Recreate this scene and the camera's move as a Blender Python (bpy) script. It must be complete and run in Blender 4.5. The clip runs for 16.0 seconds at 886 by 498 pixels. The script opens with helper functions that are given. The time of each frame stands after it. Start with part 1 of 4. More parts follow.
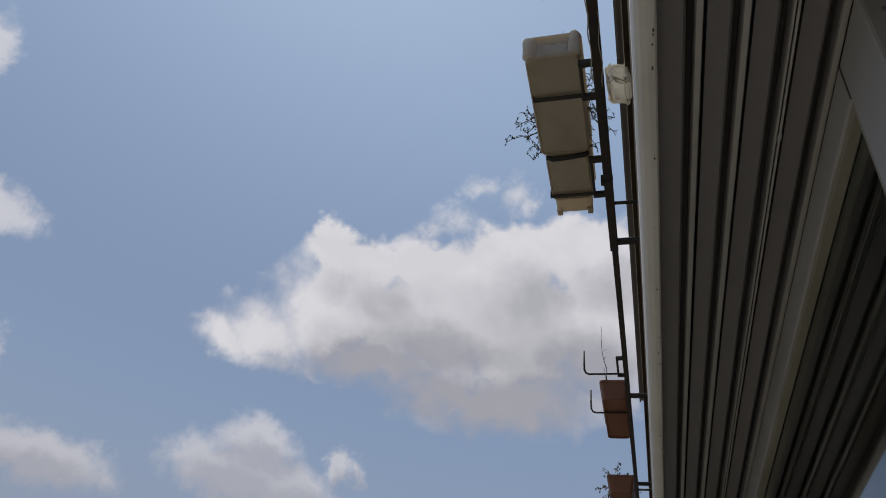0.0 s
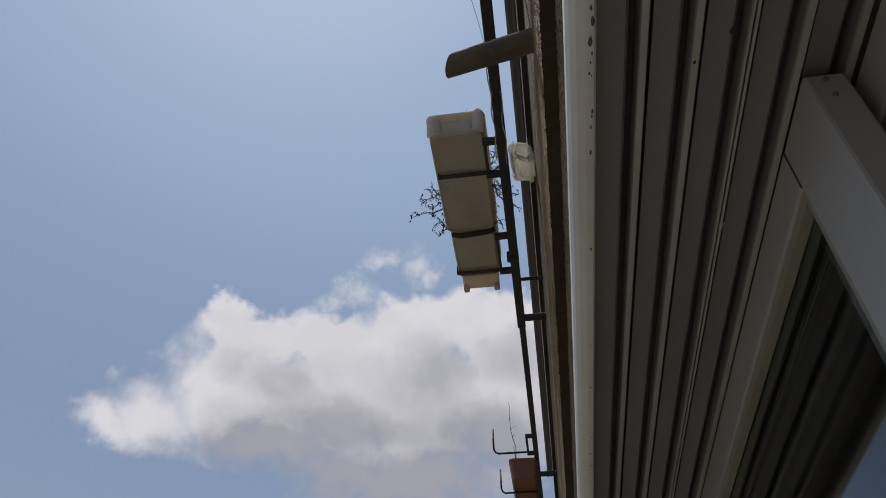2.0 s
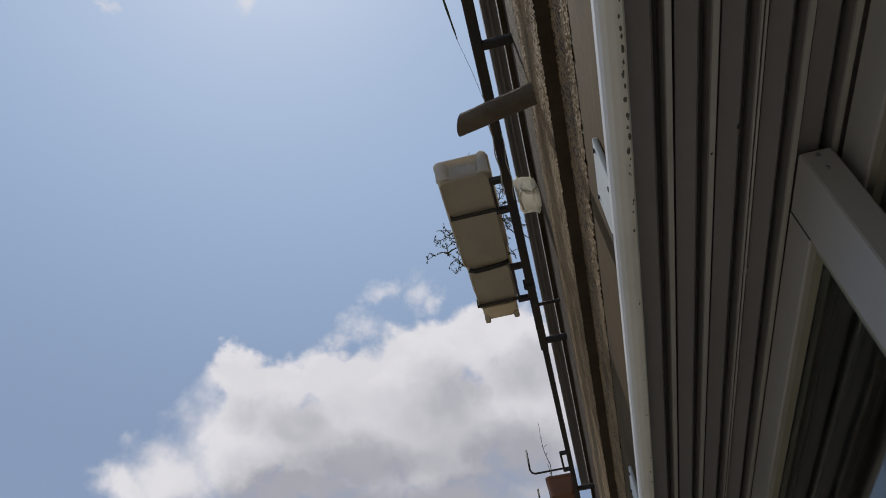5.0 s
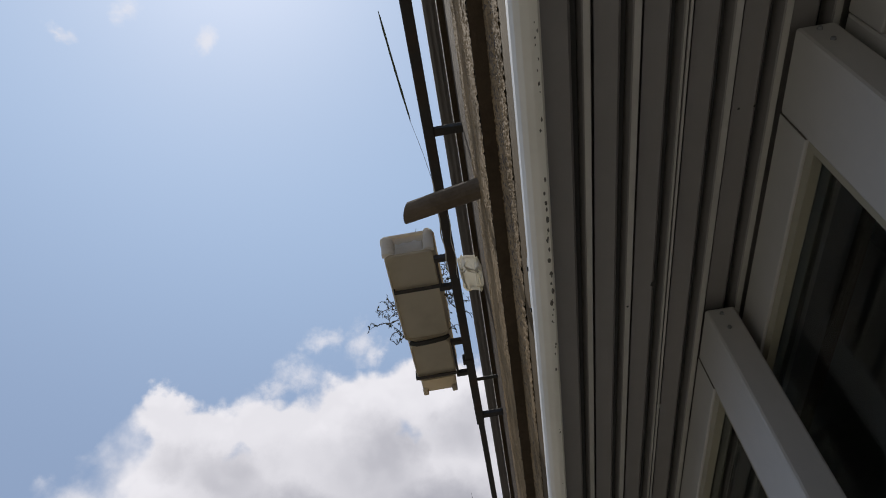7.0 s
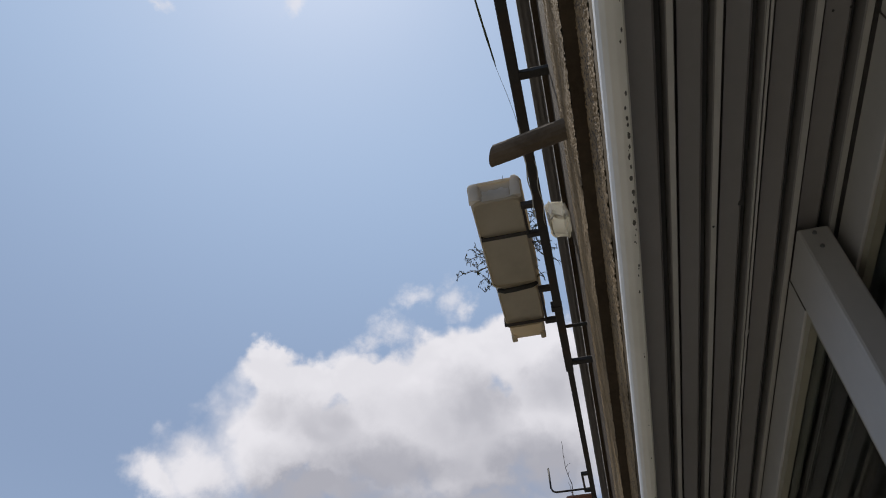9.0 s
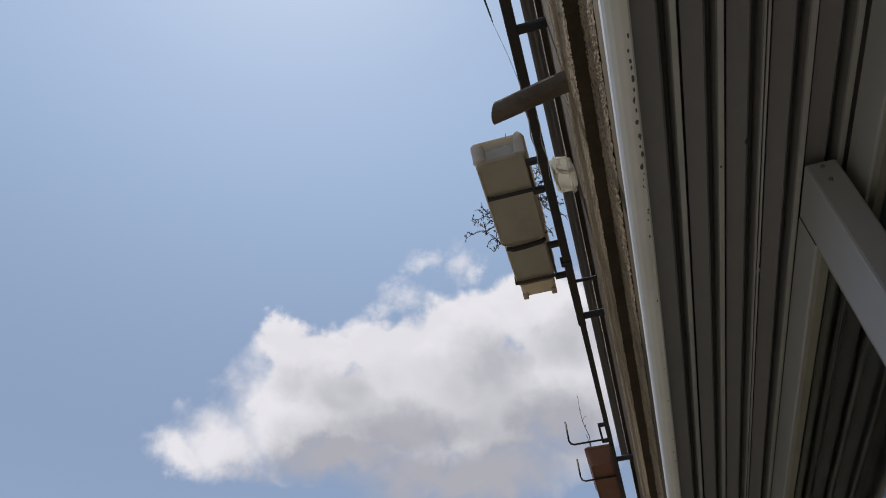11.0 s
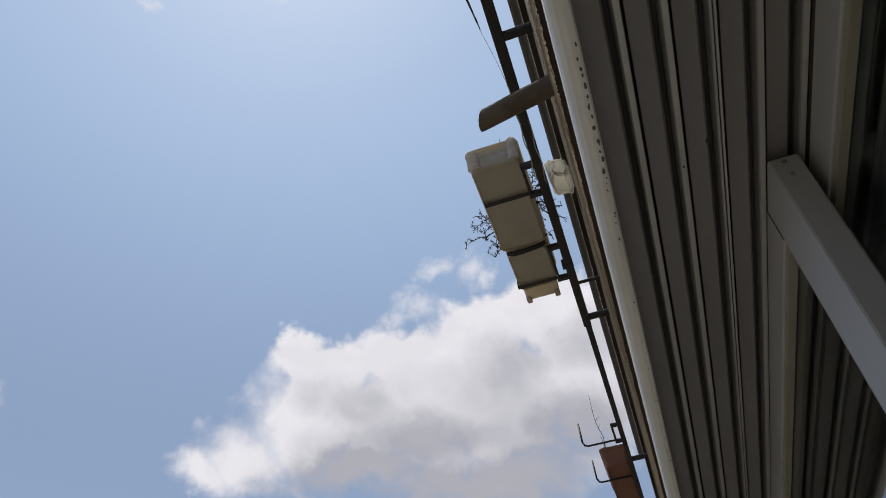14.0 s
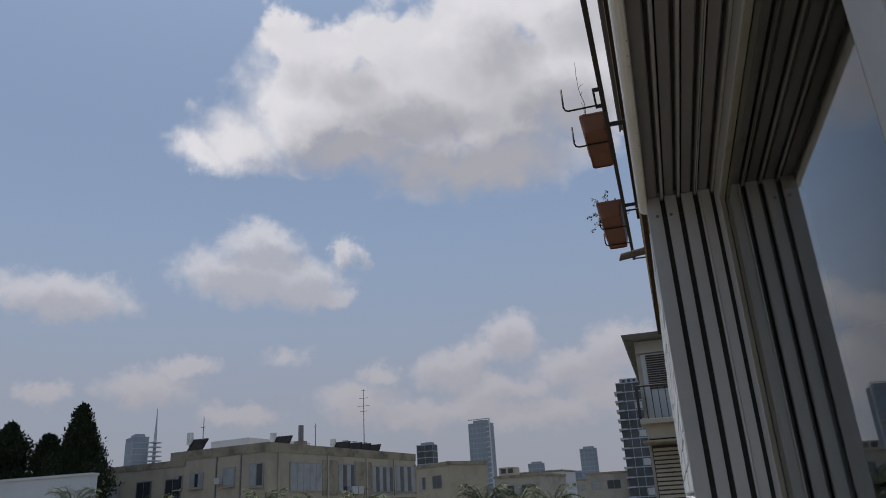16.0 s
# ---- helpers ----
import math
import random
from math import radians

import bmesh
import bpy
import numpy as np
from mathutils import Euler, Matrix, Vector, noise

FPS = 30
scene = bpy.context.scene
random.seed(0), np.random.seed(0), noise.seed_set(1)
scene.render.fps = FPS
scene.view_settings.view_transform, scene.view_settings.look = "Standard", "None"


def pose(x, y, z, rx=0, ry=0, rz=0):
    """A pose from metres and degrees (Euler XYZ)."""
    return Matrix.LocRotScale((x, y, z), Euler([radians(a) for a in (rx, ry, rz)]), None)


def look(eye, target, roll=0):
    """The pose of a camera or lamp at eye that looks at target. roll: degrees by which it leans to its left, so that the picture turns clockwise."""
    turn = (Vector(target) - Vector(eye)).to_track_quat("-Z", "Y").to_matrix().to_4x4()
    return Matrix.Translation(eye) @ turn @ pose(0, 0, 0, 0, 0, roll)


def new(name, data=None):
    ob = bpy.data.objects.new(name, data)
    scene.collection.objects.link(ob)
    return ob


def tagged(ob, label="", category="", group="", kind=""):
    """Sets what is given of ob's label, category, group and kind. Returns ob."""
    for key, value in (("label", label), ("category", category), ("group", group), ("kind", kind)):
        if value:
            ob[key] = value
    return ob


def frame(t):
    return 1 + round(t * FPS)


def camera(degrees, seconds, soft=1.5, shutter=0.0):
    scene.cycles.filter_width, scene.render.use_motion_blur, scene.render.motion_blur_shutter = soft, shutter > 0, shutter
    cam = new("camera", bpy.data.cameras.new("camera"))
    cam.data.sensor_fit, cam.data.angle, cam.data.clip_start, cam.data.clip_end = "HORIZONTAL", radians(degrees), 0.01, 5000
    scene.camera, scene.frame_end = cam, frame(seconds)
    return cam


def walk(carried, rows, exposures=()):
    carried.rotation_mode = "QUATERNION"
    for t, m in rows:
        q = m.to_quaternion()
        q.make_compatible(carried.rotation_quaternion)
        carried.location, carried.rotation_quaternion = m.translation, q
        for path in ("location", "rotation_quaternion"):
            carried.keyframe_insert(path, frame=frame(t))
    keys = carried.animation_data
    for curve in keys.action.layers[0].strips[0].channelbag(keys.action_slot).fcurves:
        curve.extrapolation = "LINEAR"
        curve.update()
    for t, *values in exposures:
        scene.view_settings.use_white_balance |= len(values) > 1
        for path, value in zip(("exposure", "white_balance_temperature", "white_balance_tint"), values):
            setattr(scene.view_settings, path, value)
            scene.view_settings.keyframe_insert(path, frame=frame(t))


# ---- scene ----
cam = camera(64.0, 16.0, soft=1.0)
PATH = [
    (0, (-0.011, 0.111, 10.172), (-0.528, 1.594, 11.41), 8.7),
    (0.5, (-0.001, 0.113, 10.193), (-0.476, 1.596, 11.448), 6.1),
    (1, (-0.035, 0.121, 10.228), (-0.375, 1.561, 11.573), 3.4),
    (1.5, (-0.068, 0.156, 10.244), (-0.304, 1.566, 11.642), 1.5),
    (2, (-0.046, 0.162, 10.256), (-0.275, 1.564, 11.664), 1.2),
    (2.5, (-0.044, 0.163, 10.252), (-0.255, 1.564, 11.664), 1.8),
    (3, (-0.057, 0.158, 10.244), (-0.253, 1.553, 11.663), 2.3),
    (5.5, (-0.104, -0.026, 10.205), (-0.311, 1.307, 11.681), -7.4),
    (6, (-0.103, -0.052, 10.22), (-0.271, 1.23, 11.746), -6.7),
    (6.5, (-0.073, -0.056, 10.24), (-0.09, 1.231, 11.771), -10.0),
    (7, (-0.07, -0.074, 10.232), (-0.106, 1.203, 11.771), -8.5),
    (7.5, (-0.071, -0.071, 10.218), (-0.194, 1.221, 11.74), -8.6),
    (8, (-0.064, -0.065, 10.208), (-0.329, 1.266, 11.677), -3.1),
    (8.5, (-0.061, -0.078, 10.198), (-0.357, 1.246, 11.668), -2.5),
    (9, (-0.068, -0.059, 10.195), (-0.371, 1.262, 11.666), -0.7),
    (9.5, (-0.079, -0.039, 10.188), (-0.383, 1.315, 11.628), -0.6),
    (10, (-0.082, -0.044, 10.184), (-0.399, 1.338, 11.596), -1.3),
    (12.5, (-0.047, -0.069, 10.187), (-0.407, 1.312, 11.588), -5.2),
    (13, (-0.043, -0.066, 10.189), (-0.411, 1.302, 11.601), -4.8),
    (13.5, (-0.043, -0.062, 10.185), (-0.408, 1.298, 11.606), -4.1),
    (14, (-0.028, -0.055, 10.18), (-0.394, 1.309, 11.596), -5.3),
    (14.5, (-0.017, -0.047, 10.169), (-0.403, 1.373, 11.524), -5.6),
    (15, (0.001, -0.03, 10.166), (-0.44, 1.524, 11.346), -4.6),
    (15.5, (-0.021, -0.128, 10.086), (-0.51, 1.599, 10.967), -3.8),
    (16, (-0.012, 0.002, 10.047), (-0.543, 1.802, 10.735), -3.4),
]
walk(cam, [(t, look(eye, target, roll)) for t, eye, target, roll in PATH],
     exposures=[(0.0, -0.22), (1.5, -0.22), (3.0, -0.18), (5.5, -0.10), (6.0, -0.14), (6.5, -0.04), (7.0, 0.08), (7.5, 0.08), (10.0, 0.0), (12.5, 0.05),
                (14.5, 0.05), (15.3, -0.05), (16.0, -0.12)])

# ---------------------------------------------------------------- light
SUN_DIR = Vector((-0.19, 0.19, 0.965)).normalized()
sun_el = math.asin(SUN_DIR.z)
sun_az = math.atan2(SUN_DIR.x, SUN_DIR.y)

# clouds as (azimuth, elevation, half width, half height) in degrees
CLOUDS_MAIN = [
    (-31.5, 36.4, 3.9, 1.8), (-27.6, 35.2, 5.0, 2.5), (-35.6, 29.0, 4.0, 2.2), (-38.6, 27.6, 2.8, 1.2),
    (-29.7, 31.4, 6.8, 4.0), (-20.9, 36.0, 6.2, 3.4), (-13.9, 37.4, 6.2, 3.4), (-6.0, 38.6, 6.0, 3.3),
    (-20.3, 31.1, 9.5, 4.5), (-12.1, 31.7, 8.8, 5.8), (-4.9, 32.5, 6.0, 6.5), (-14.5, 26.6, 10.5, 2.7),
    (-25.6, 28.2, 7.7, 2.0)]
CLOUDS_SMALL = [
    (-33.1, 20.8, 3.4, 1.6), (-58.8, 30.0, 3.0, 1.7), (-66.0, 39.0, 1.6, 2.0),
    (-34.7, 18.3, 4.8, 2.0), (-30.3, 17.8, 3.4, 1.9), (-26.3, 20.2, 1.3, 1.2), (-27.7, 16.5, 1.7, 0.8),
    (-10.6, 6.6, 4.2, 1.2), (-16.6, 7.4, 2.4, 1.2), (-23.6, 10.2, 1.5, 0.9), (-38.5, 11.2, 1.8, 0.8), (-1.6, 9.0, 2.6, 1.4), (-47.8, 16.0, 4.4, 1.5), (-13.2, 12.8, 2.4, 1.6), (-16.3, 11.4, 2.1, 1.0),
    (-18.6, 10.4, 2.3, 1.4), (-4.4, 11.2, 2.8, 1.7), (-7.5, 10.0, 3.6, 1.5), (-14.0, 8.6, 3.6, 1.1),
    (-25.2, 8.3, 3.0, 1.4), (-41.5, 9.6, 3.4, 1.3), (-48.0, 9.0, 1.5, 0.8),
    (-5.8, 7.8, 2.8, 1.3), (-21.0, 7.0, 3.6, 1.1), (-34.8, 7.6, 2.5, 0.9), (-54.3, 21.1, 1.3, 1.4)]
WISPS = [(-31.2, 12.0, 1.8, 0.7), (-13.2, 43.4, 1.4, 1.3), (-12.0, 42.4, 1.0, 1.0), (-18.0, 43.2, 1.9, 0.8), (-20.0, 40.6, 2.4, 1.1), (-22.2, 39.6, 1.4, 0.9),
         (-58.0, 59.4, 1.7, 0.5), (-53.2, 63.4, 1.9, 1.0), (-40.8, 64.2, 1.3, 1.0)]
CLOUD_BASES = [(-15.0, 26.0, 10.5, 2.6), (-6.0, 29.6, 4.0, 3.0), (-25.6, 27.7, 7.1, 1.7), (-19.5, 30.0, 5.0, 2.0)]
CLOUD_CORE = [(-12.6, 33.4, 5.0, 3.4)]
CLOUD_TAIL = [(-38.4, 27.6, 4.2, 2.6), (-36.0, 29.6, 3.6, 2.4), (-34.6, 33.0, 2.0, 2.6)]
DRIFT = 1.6


def node(tree, kind, **values):
    n = tree.nodes.new(kind)
    for key, value in values.items():
        if key == "op":
            n.operation = value
        elif key == "inputs":
            for slot, v in value.items():
                if isinstance(v, bpy.types.NodeSocket):
                    tree.links.new(v, n.inputs[slot])
                else:
                    n.inputs[slot].default_value = v
    return n


def calc(tree, op, a, b=0.0, c=0.0):
    return node(tree, "ShaderNodeMath", op=op, inputs={0: a, 1: b, 2: c}).outputs[0]


def vec(tree, op, a, b):
    n = node(tree, "ShaderNodeVectorMath", op=op, inputs={0: a, 1: b})
    return n.outputs["Value"] if op == "LENGTH" else n.outputs["Vector"]


def smooth(tree, value, low, high):
    n = tree.nodes.new("ShaderNodeMapRange")
    n.interpolation_type = "SMOOTHSTEP"
    tree.links.new(value, n.inputs["Value"])
    n.inputs["From Min"].default_value, n.inputs["From Max"].default_value = low, high
    return n.outputs["Result"]


def mixed(tree, factor, a, b):
    n = tree.nodes.new("ShaderNodeMix")
    n.data_type = "RGBA"
    for slot, v in ((0, factor), (6, a), (7, b)):
        if isinstance(v, bpy.types.NodeSocket):
            tree.links.new(v, n.inputs[slot])
        else:
            n.inputs[slot].default_value = v
    return n.outputs[2]


def blobs(tree, place, items):
    """1 in the middle of the nearest ellipse, 0 at its rim, less outside."""
    total = None
    for az, el, w, h in items:
        off = vec(tree, "SUBTRACT", place, (az, el, 0))
        d = vec(tree, "LENGTH", vec(tree, "MULTIPLY", off, (1 / w, 1 / h, 0)), (0, 0, 0))
        total = d if total is None else calc(tree, "SMOOTH_MIN", total, d, 0.25)
    return calc(tree, "SUBTRACT", 1.0, total)


world = bpy.data.worlds.new("sky")
scene.world = world
world.use_nodes = True
wt = world.node_tree
wt.nodes.clear()
sky = wt.nodes.new("ShaderNodeTexSky")
sky.sky_type = "NISHITA"
sky.sun_disc = False
sky.sun_elevation, sky.sun_rotation = sun_el, sun_az
sky.air_density, sky.dust_density, sky.ozone_density, sky.altitude = 1.0, 0.7, 1.6, 20
ray = node(wt, "ShaderNodeTexCoord").outputs["Generated"]
parts_ = node(wt, "ShaderNodeSeparateXYZ", inputs={0: ray})
az = calc(wt, "DEGREES", calc(wt, "ARCTAN2", parts_.outputs[0], parts_.outputs[1]))
el = calc(wt, "DEGREES", calc(wt, "ARCSINE", parts_.outputs[2]))
flat = node(wt, "ShaderNodeCombineXYZ", inputs={0: calc(wt, "SUBTRACT", az, DRIFT), 1: el, 2: 0.0}).outputs[0]


def sky_noise(scale, detail, rough=0.55, shift=0.0):
    src = vec(wt, "ADD", ray, (shift, shift * 1.7, -shift))
    n = node(wt, "ShaderNodeTexNoise", inputs={"Vector": src, "Scale": scale, "Detail": detail, "Roughness": rough})
    return n


warp = vec(wt, "SUBTRACT", sky_noise(7.0, 7, 0.62).outputs["Color"], (0.5, 0.5, 0.5))
warped = vec(wt, "ADD", flat, vec(wt, "MULTIPLY", warp, (9.0, 6.0, 0)))
warp_s = vec(wt, "SUBTRACT", sky_noise(20.0, 7, 0.66, 3.1).outputs["Color"], (0.5, 0.5, 0.5))
warped_s = vec(wt, "ADD", flat, vec(wt, "MULTIPLY", warp_s, (4.5, 3.2, 0)))
fine = sky_noise(34.0, 8, 0.62, 1.3).outputs["Factor"] if "Factor" in sky_noise(1, 1).outputs else sky_noise(34.0, 8, 0.62, 1.3).outputs["Fac"]
rag_ = calc(wt, "MULTIPLY", calc(wt, "SUBTRACT", fine, 0.5), 0.40)


warp_soft = vec(wt, "SUBTRACT", sky_noise(16.0, 3, 0.5, 7.7).outputs["Color"], (0.5, 0.5, 0.5))


def billows(scale, shift):
    """Rounded heaps: 0 in the middle of a heap, up to about 0.6 in the creases between them."""
    n = wt.nodes.new("ShaderNodeTexVoronoi")
    n.feature = "SMOOTH_F1"
    n.inputs["Scale"].default_value = scale
    n.inputs["Smoothness"].default_value = 0.6
    bend = vec(wt, "MULTIPLY", warp_soft, (0.16, 0.16, 0.16))
    wt.links.new(vec(wt, "ADD", vec(wt, "ADD", ray, bend), (shift, 0, 0)), n.inputs["Vector"])
    return n.outputs["Distance"]


heap_big, heap_small = billows(11.0, 0.3), billows(27.0, 1.1)
heap = calc(wt, "ADD", calc(wt, "MULTIPLY", heap_big, 0.65), calc(wt, "MULTIPLY", heap_small, 0.30))
swell = calc(wt, "MULTIPLY", calc(wt, "SUBTRACT", 0.56, heap), 0.85)
base = smooth(wt, blobs(wt, warped, CLOUD_BASES), -0.6, 0.55)
main = calc(wt, "ADD", calc(wt, "ADD", blobs(wt, warped, CLOUDS_MAIN), rag_), swell)
small = calc(wt, "ADD", blobs(wt, warped_s, CLOUDS_SMALL), calc(wt, "ADD", calc(wt, "MULTIPLY", rag_, 2.2), calc(wt, "MULTIPLY", swell, 0.8)))
body = calc(wt, "SUBTRACT", main, calc(wt, "MULTIPLY", base, 0.16))
soft_edge = calc(wt, "MAXIMUM", base, calc(wt, "MULTIPLY", smooth(wt, blobs(wt, warped, CLOUD_TAIL), -0.8, 0.4), 1.3))
rim = calc(wt, "MULTIPLY_ADD", soft_edge, 0.5, 0.40)
firm = calc(wt, "DIVIDE", calc(wt, "ADD", body, calc(wt, "MULTIPLY_ADD", soft_edge, 0.20, 0.06)), rim)
thin = calc(wt, "ADD", blobs(wt, warped_s, WISPS), calc(wt, "MULTIPLY", rag_, 7.0))
cover = calc(wt, "MAXIMUM", smooth(wt, firm, 0.0, 1.0), calc(wt, "MULTIPLY", smooth(wt, small, -0.40, 0.50), 0.78))
cover = calc(wt, "MAXIMUM", cover, calc(wt, "MULTIPLY", smooth(wt, thin, -0.55, 1.15), 0.70))
puff = sky_noise(7.0, 3, 0.5, 5.2).outputs[0]
puff = smooth(wt, puff, 0.30, 0.80)
crease = smooth(wt, heap, 0.30, 0.62)
above = calc(wt, "ADD", blobs(wt, vec(wt, "ADD", warped, (-2.2, 2.6, 0)), CLOUDS_MAIN), calc(wt, "MULTIPLY", swell, 0.6))
thick = smooth(wt, above, 0.05, 0.85)
grey = calc(wt, "ADD", calc(wt, "MULTIPLY", base, 0.74), calc(wt, "MULTIPLY", calc(wt, "MULTIPLY_ADD", puff, 0.7, 0.3), calc(wt, "MULTIPLY", thick, 0.74)))
grey = calc(wt, "MINIMUM", calc(wt, "ADD", grey, calc(wt, "MULTIPLY", crease, 0.13)), 1.0)
grey = calc(wt, "MINIMUM", calc(wt, "ADD", grey, calc(wt, "MULTIPLY", smooth(wt, blobs(wt, warped, CLOUD_CORE), -0.5, 0.9), 0.42)), 1.0)
heavy = smooth(wt, blobs(wt, vec(wt, "ADD", warped_s, (-0.5, 1.3, 0)), CLOUDS_SMALL), -0.35, 0.55)
grey = calc(wt, "MAXIMUM", grey, calc(wt, "MULTIPLY", calc(wt, "MULTIPLY", heavy, smooth(wt, el, 27.0, 24.0)), 0.72))
tone = mixed(wt, grey, (0.75, 0.735, 0.77, 1), (0.38, 0.378, 0.42, 1))
# the low sky is hazy and pales the clouds
low = smooth(wt, el, 27.0, 4.0)
haze = mixed(wt, calc(wt, "MULTIPLY", low, 0.88), tone, (0.37, 0.355, 0.395, 1))
veil = calc(wt, "MULTIPLY_ADD", smooth(wt, el, 30.0, 0.0), 0.40, 0.48)
pale = mixed(wt, smooth(wt, el, 26.0, 58.0), (3.2, 3.95, 5.3, 1), (5.1, 6.9, 9.3, 1))
dull = mixed(wt, veil, sky.outputs[0], pale)
dull = mixed(wt, calc(wt, "MULTIPLY", smooth(wt, el, 24.0, 0.0), 0.7), dull, (3.2, 3.08, 3.42, 1))
clear = node(wt, "ShaderNodeBackground", inputs={"Color": dull, "Strength": 0.10})
cloud = node(wt, "ShaderNodeBackground", inputs={"Color": haze, "Strength": 1.08})
both = node(wt, "ShaderNodeMixShader", inputs={0: calc(wt, "MULTIPLY", cover, 0.97), 1: clear.outputs[0], 2: cloud.outputs[0]})
out = wt.nodes.new("ShaderNodeOutputWorld")
wt.links.new(both.outputs[0], out.inputs["Surface"])

sun = new("sun", bpy.data.lights.new("sun", "SUN"))
sun.data.energy, sun.data.angle, sun.data.color = 3.2, radians(0.55), (1.0, 0.95, 0.87)
sun.matrix_world = look(SUN_DIR * 100, (0, 0, 0))


# ---------------------------------------------------------------- materials
def material(name, color, rough=0.6, metal=0.0, grain=30.0, vary=0.25, stain=3.0, stained=0.3, bump=0.0, dark=None,
             bump_scale=None, each=0.0, spec=0.5):
    m = bpy.data.materials.new(name)
    m.use_nodes = True
    t = m.node_tree
    p = t.nodes["Principled BSDF"]
    place = t.nodes.new("ShaderNodeTexCoord").outputs["Object"]
    fine_n = node(t, "ShaderNodeTexNoise", inputs={"Vector": place, "Scale": grain, "Detail": 5, "Roughness": 0.65})
    wide_n = node(t, "ShaderNodeTexNoise", inputs={"Vector": place, "Scale": stain, "Detail": 6, "Roughness": 0.6})
    dim = dark or tuple(c * 0.45 for c in color)
    col = mixed(t, calc(t, "MULTIPLY", smooth(t, wide_n.outputs[0], 0.42, 0.75), stained), (*color, 1), (*dim, 1))
    lo, hi = 1 - vary, 1 + vary
    factor = calc(t, "MULTIPLY_ADD", fine_n.outputs[0], 2 * vary, lo)
    if each:
        rnd = t.nodes.new("ShaderNodeObjectInfo").outputs["Random"]
        factor = calc(t, "MULTIPLY", factor, calc(t, "MULTIPLY_ADD", rnd, 2 * each, 1 - each))
    grey3 = node(t, "ShaderNodeCombineXYZ", inputs={0: factor, 1: factor, 2: factor}).outputs[0]
    col = vec(t, "MULTIPLY", col, grey3)
    t.links.new(col, p.inputs["Base Color"])
    t.links.new(calc(t, "MULTIPLY_ADD", wide_n.outputs[0], 0.3, rough - 0.15), p.inputs["Roughness"])
    p.inputs["Metallic"].default_value = metal
    p.inputs["Specular IOR Level"].default_value = spec
    if bump:
        relief = fine_n if not bump_scale else node(
            t, "ShaderNodeTexNoise", inputs={"Vector": place, "Scale": bump_scale, "Detail": 4, "Roughness": 0.7})
        b = node(t, "ShaderNodeBump", inputs={"Height": relief.outputs[0], "Strength": 1.0, "Distance": bump})
        t.links.new(b.outputs[0], p.inputs["Normal"])
    return m


def glass_material(name, tint, rough=0.0):
    m = bpy.data.materials.new(name)
    m.use_nodes = True
    p = m.node_tree.nodes["Principled BSDF"]
    p.inputs["Base Color"].default_value = (*tint, 1)
    p.inputs["Roughness"].default_value = rough
    p.inputs["Transmission Weight"].default_value = 1.0
    p.inputs["IOR"].default_value = 1.33
    p.inputs["Specular IOR Level"].default_value = 0.35
    return m


# Same aluminium as the jamb, darkened to carry the shade of the underside.
ALU = material("frame_aluminium_shaded", (0.230, 0.208, 0.198), 0.5, 0.0, 60, 0.08, 2.5, 0.25, dark=(0.14, 0.13, 0.115))
ALU_WHITE = material("frame_white", (0.80, 0.75, 0.68), 0.45, 0.0, 50, 0.06, 6.0, 0.35, dark=(0.50, 0.47, 0.40))
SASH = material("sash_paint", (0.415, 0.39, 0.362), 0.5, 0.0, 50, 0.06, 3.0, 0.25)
# The frame's paint again, with light bounced onto the jamb put into its colour.
JAMB_LIT = material("jamb_paint_lit", (0.54, 0.515, 0.485), 0.5, 0.0, 50, 0.06, 3.0, 0.25)
BEAD = material("glazing_bead", (0.30, 0.27, 0.20), 0.7, 0.0, 40, 0.15, 5, 0.5)
SLOT = material("slot_black", (0.045, 0.043, 0.040), 0.9)
GLASS = glass_material("window_glass", (0.72, 0.78, 0.78))
PLASTER = material("wall_plaster", (0.100, 0.063, 0.026), 0.9, 0, 40, 0.2, 4, 0.7, bump=0.0012, dark=(0.05, 0.036, 0.020), spec=0.08)
ROUGHCAST = material("roughcast", (0.27, 0.185, 0.10), 0.95, 0, 220, 0.6, 9, 0.7, dark=(0.07, 0.05, 0.03), spec=0.12)
GRIMY = material("grimy_render", (0.095, 0.070, 0.050), 0.95, 0, 60, 0.3, 5, 0.6, bump=0.004, spec=0.08)
WHITE_BRICK = material("white_brick_paint", (0.68, 0.68, 0.67), 0.8, 0, 50, 0.10, 5, 0.35, bump=0.002, each=0.08)
MORTAR = material("mortar", (0.52, 0.52, 0.51), 0.95, 0, 80, 0.15, 4, 0.3, bump=0.002)
ROOM = material("room_paint", (0.16, 0.155, 0.145), 0.9)
CURTAIN = material("dark_blind", (0.06, 0.065, 0.07), 0.8)
IRON = material("dark_iron", (0.045, 0.04, 0.038), 0.65, 0.2, 80, 0.3, 8, 0.6, dark=(0.10, 0.055, 0.03), bump=0.001)
TROUGH = material("trough_plastic", (0.68, 0.61, 0.50), 0.6, 0, 40, 0.06, 7, 0.45, dark=(0.40, 0.35, 0.26))
# Trough plastic made brighter and warmer, as if the sun shone through the end.
SHELL = material("trough_end_sunlit", (0.86, 0.80, 0.72), 0.55, 0, 40, 0.06, 9, 0.4, dark=(0.40, 0.38, 0.34))
TERRACOTTA = material("terracotta_plastic", (0.26, 0.105, 0.055), 0.6, 0, 50, 0.08, 8, 0.5, dark=(0.22, 0.09, 0.05))
SOIL = material("dry_soil", (0.07, 0.05, 0.035), 0.95, 0, 90, 0.4, 20, 0.3, bump=0.006)
TWIG = material("dry_twig", (0.14, 0.11, 0.08), 0.9)
LEAF = material("small_leaf", (0.085, 0.10, 0.055), 0.7, 0, 60, 0.3)
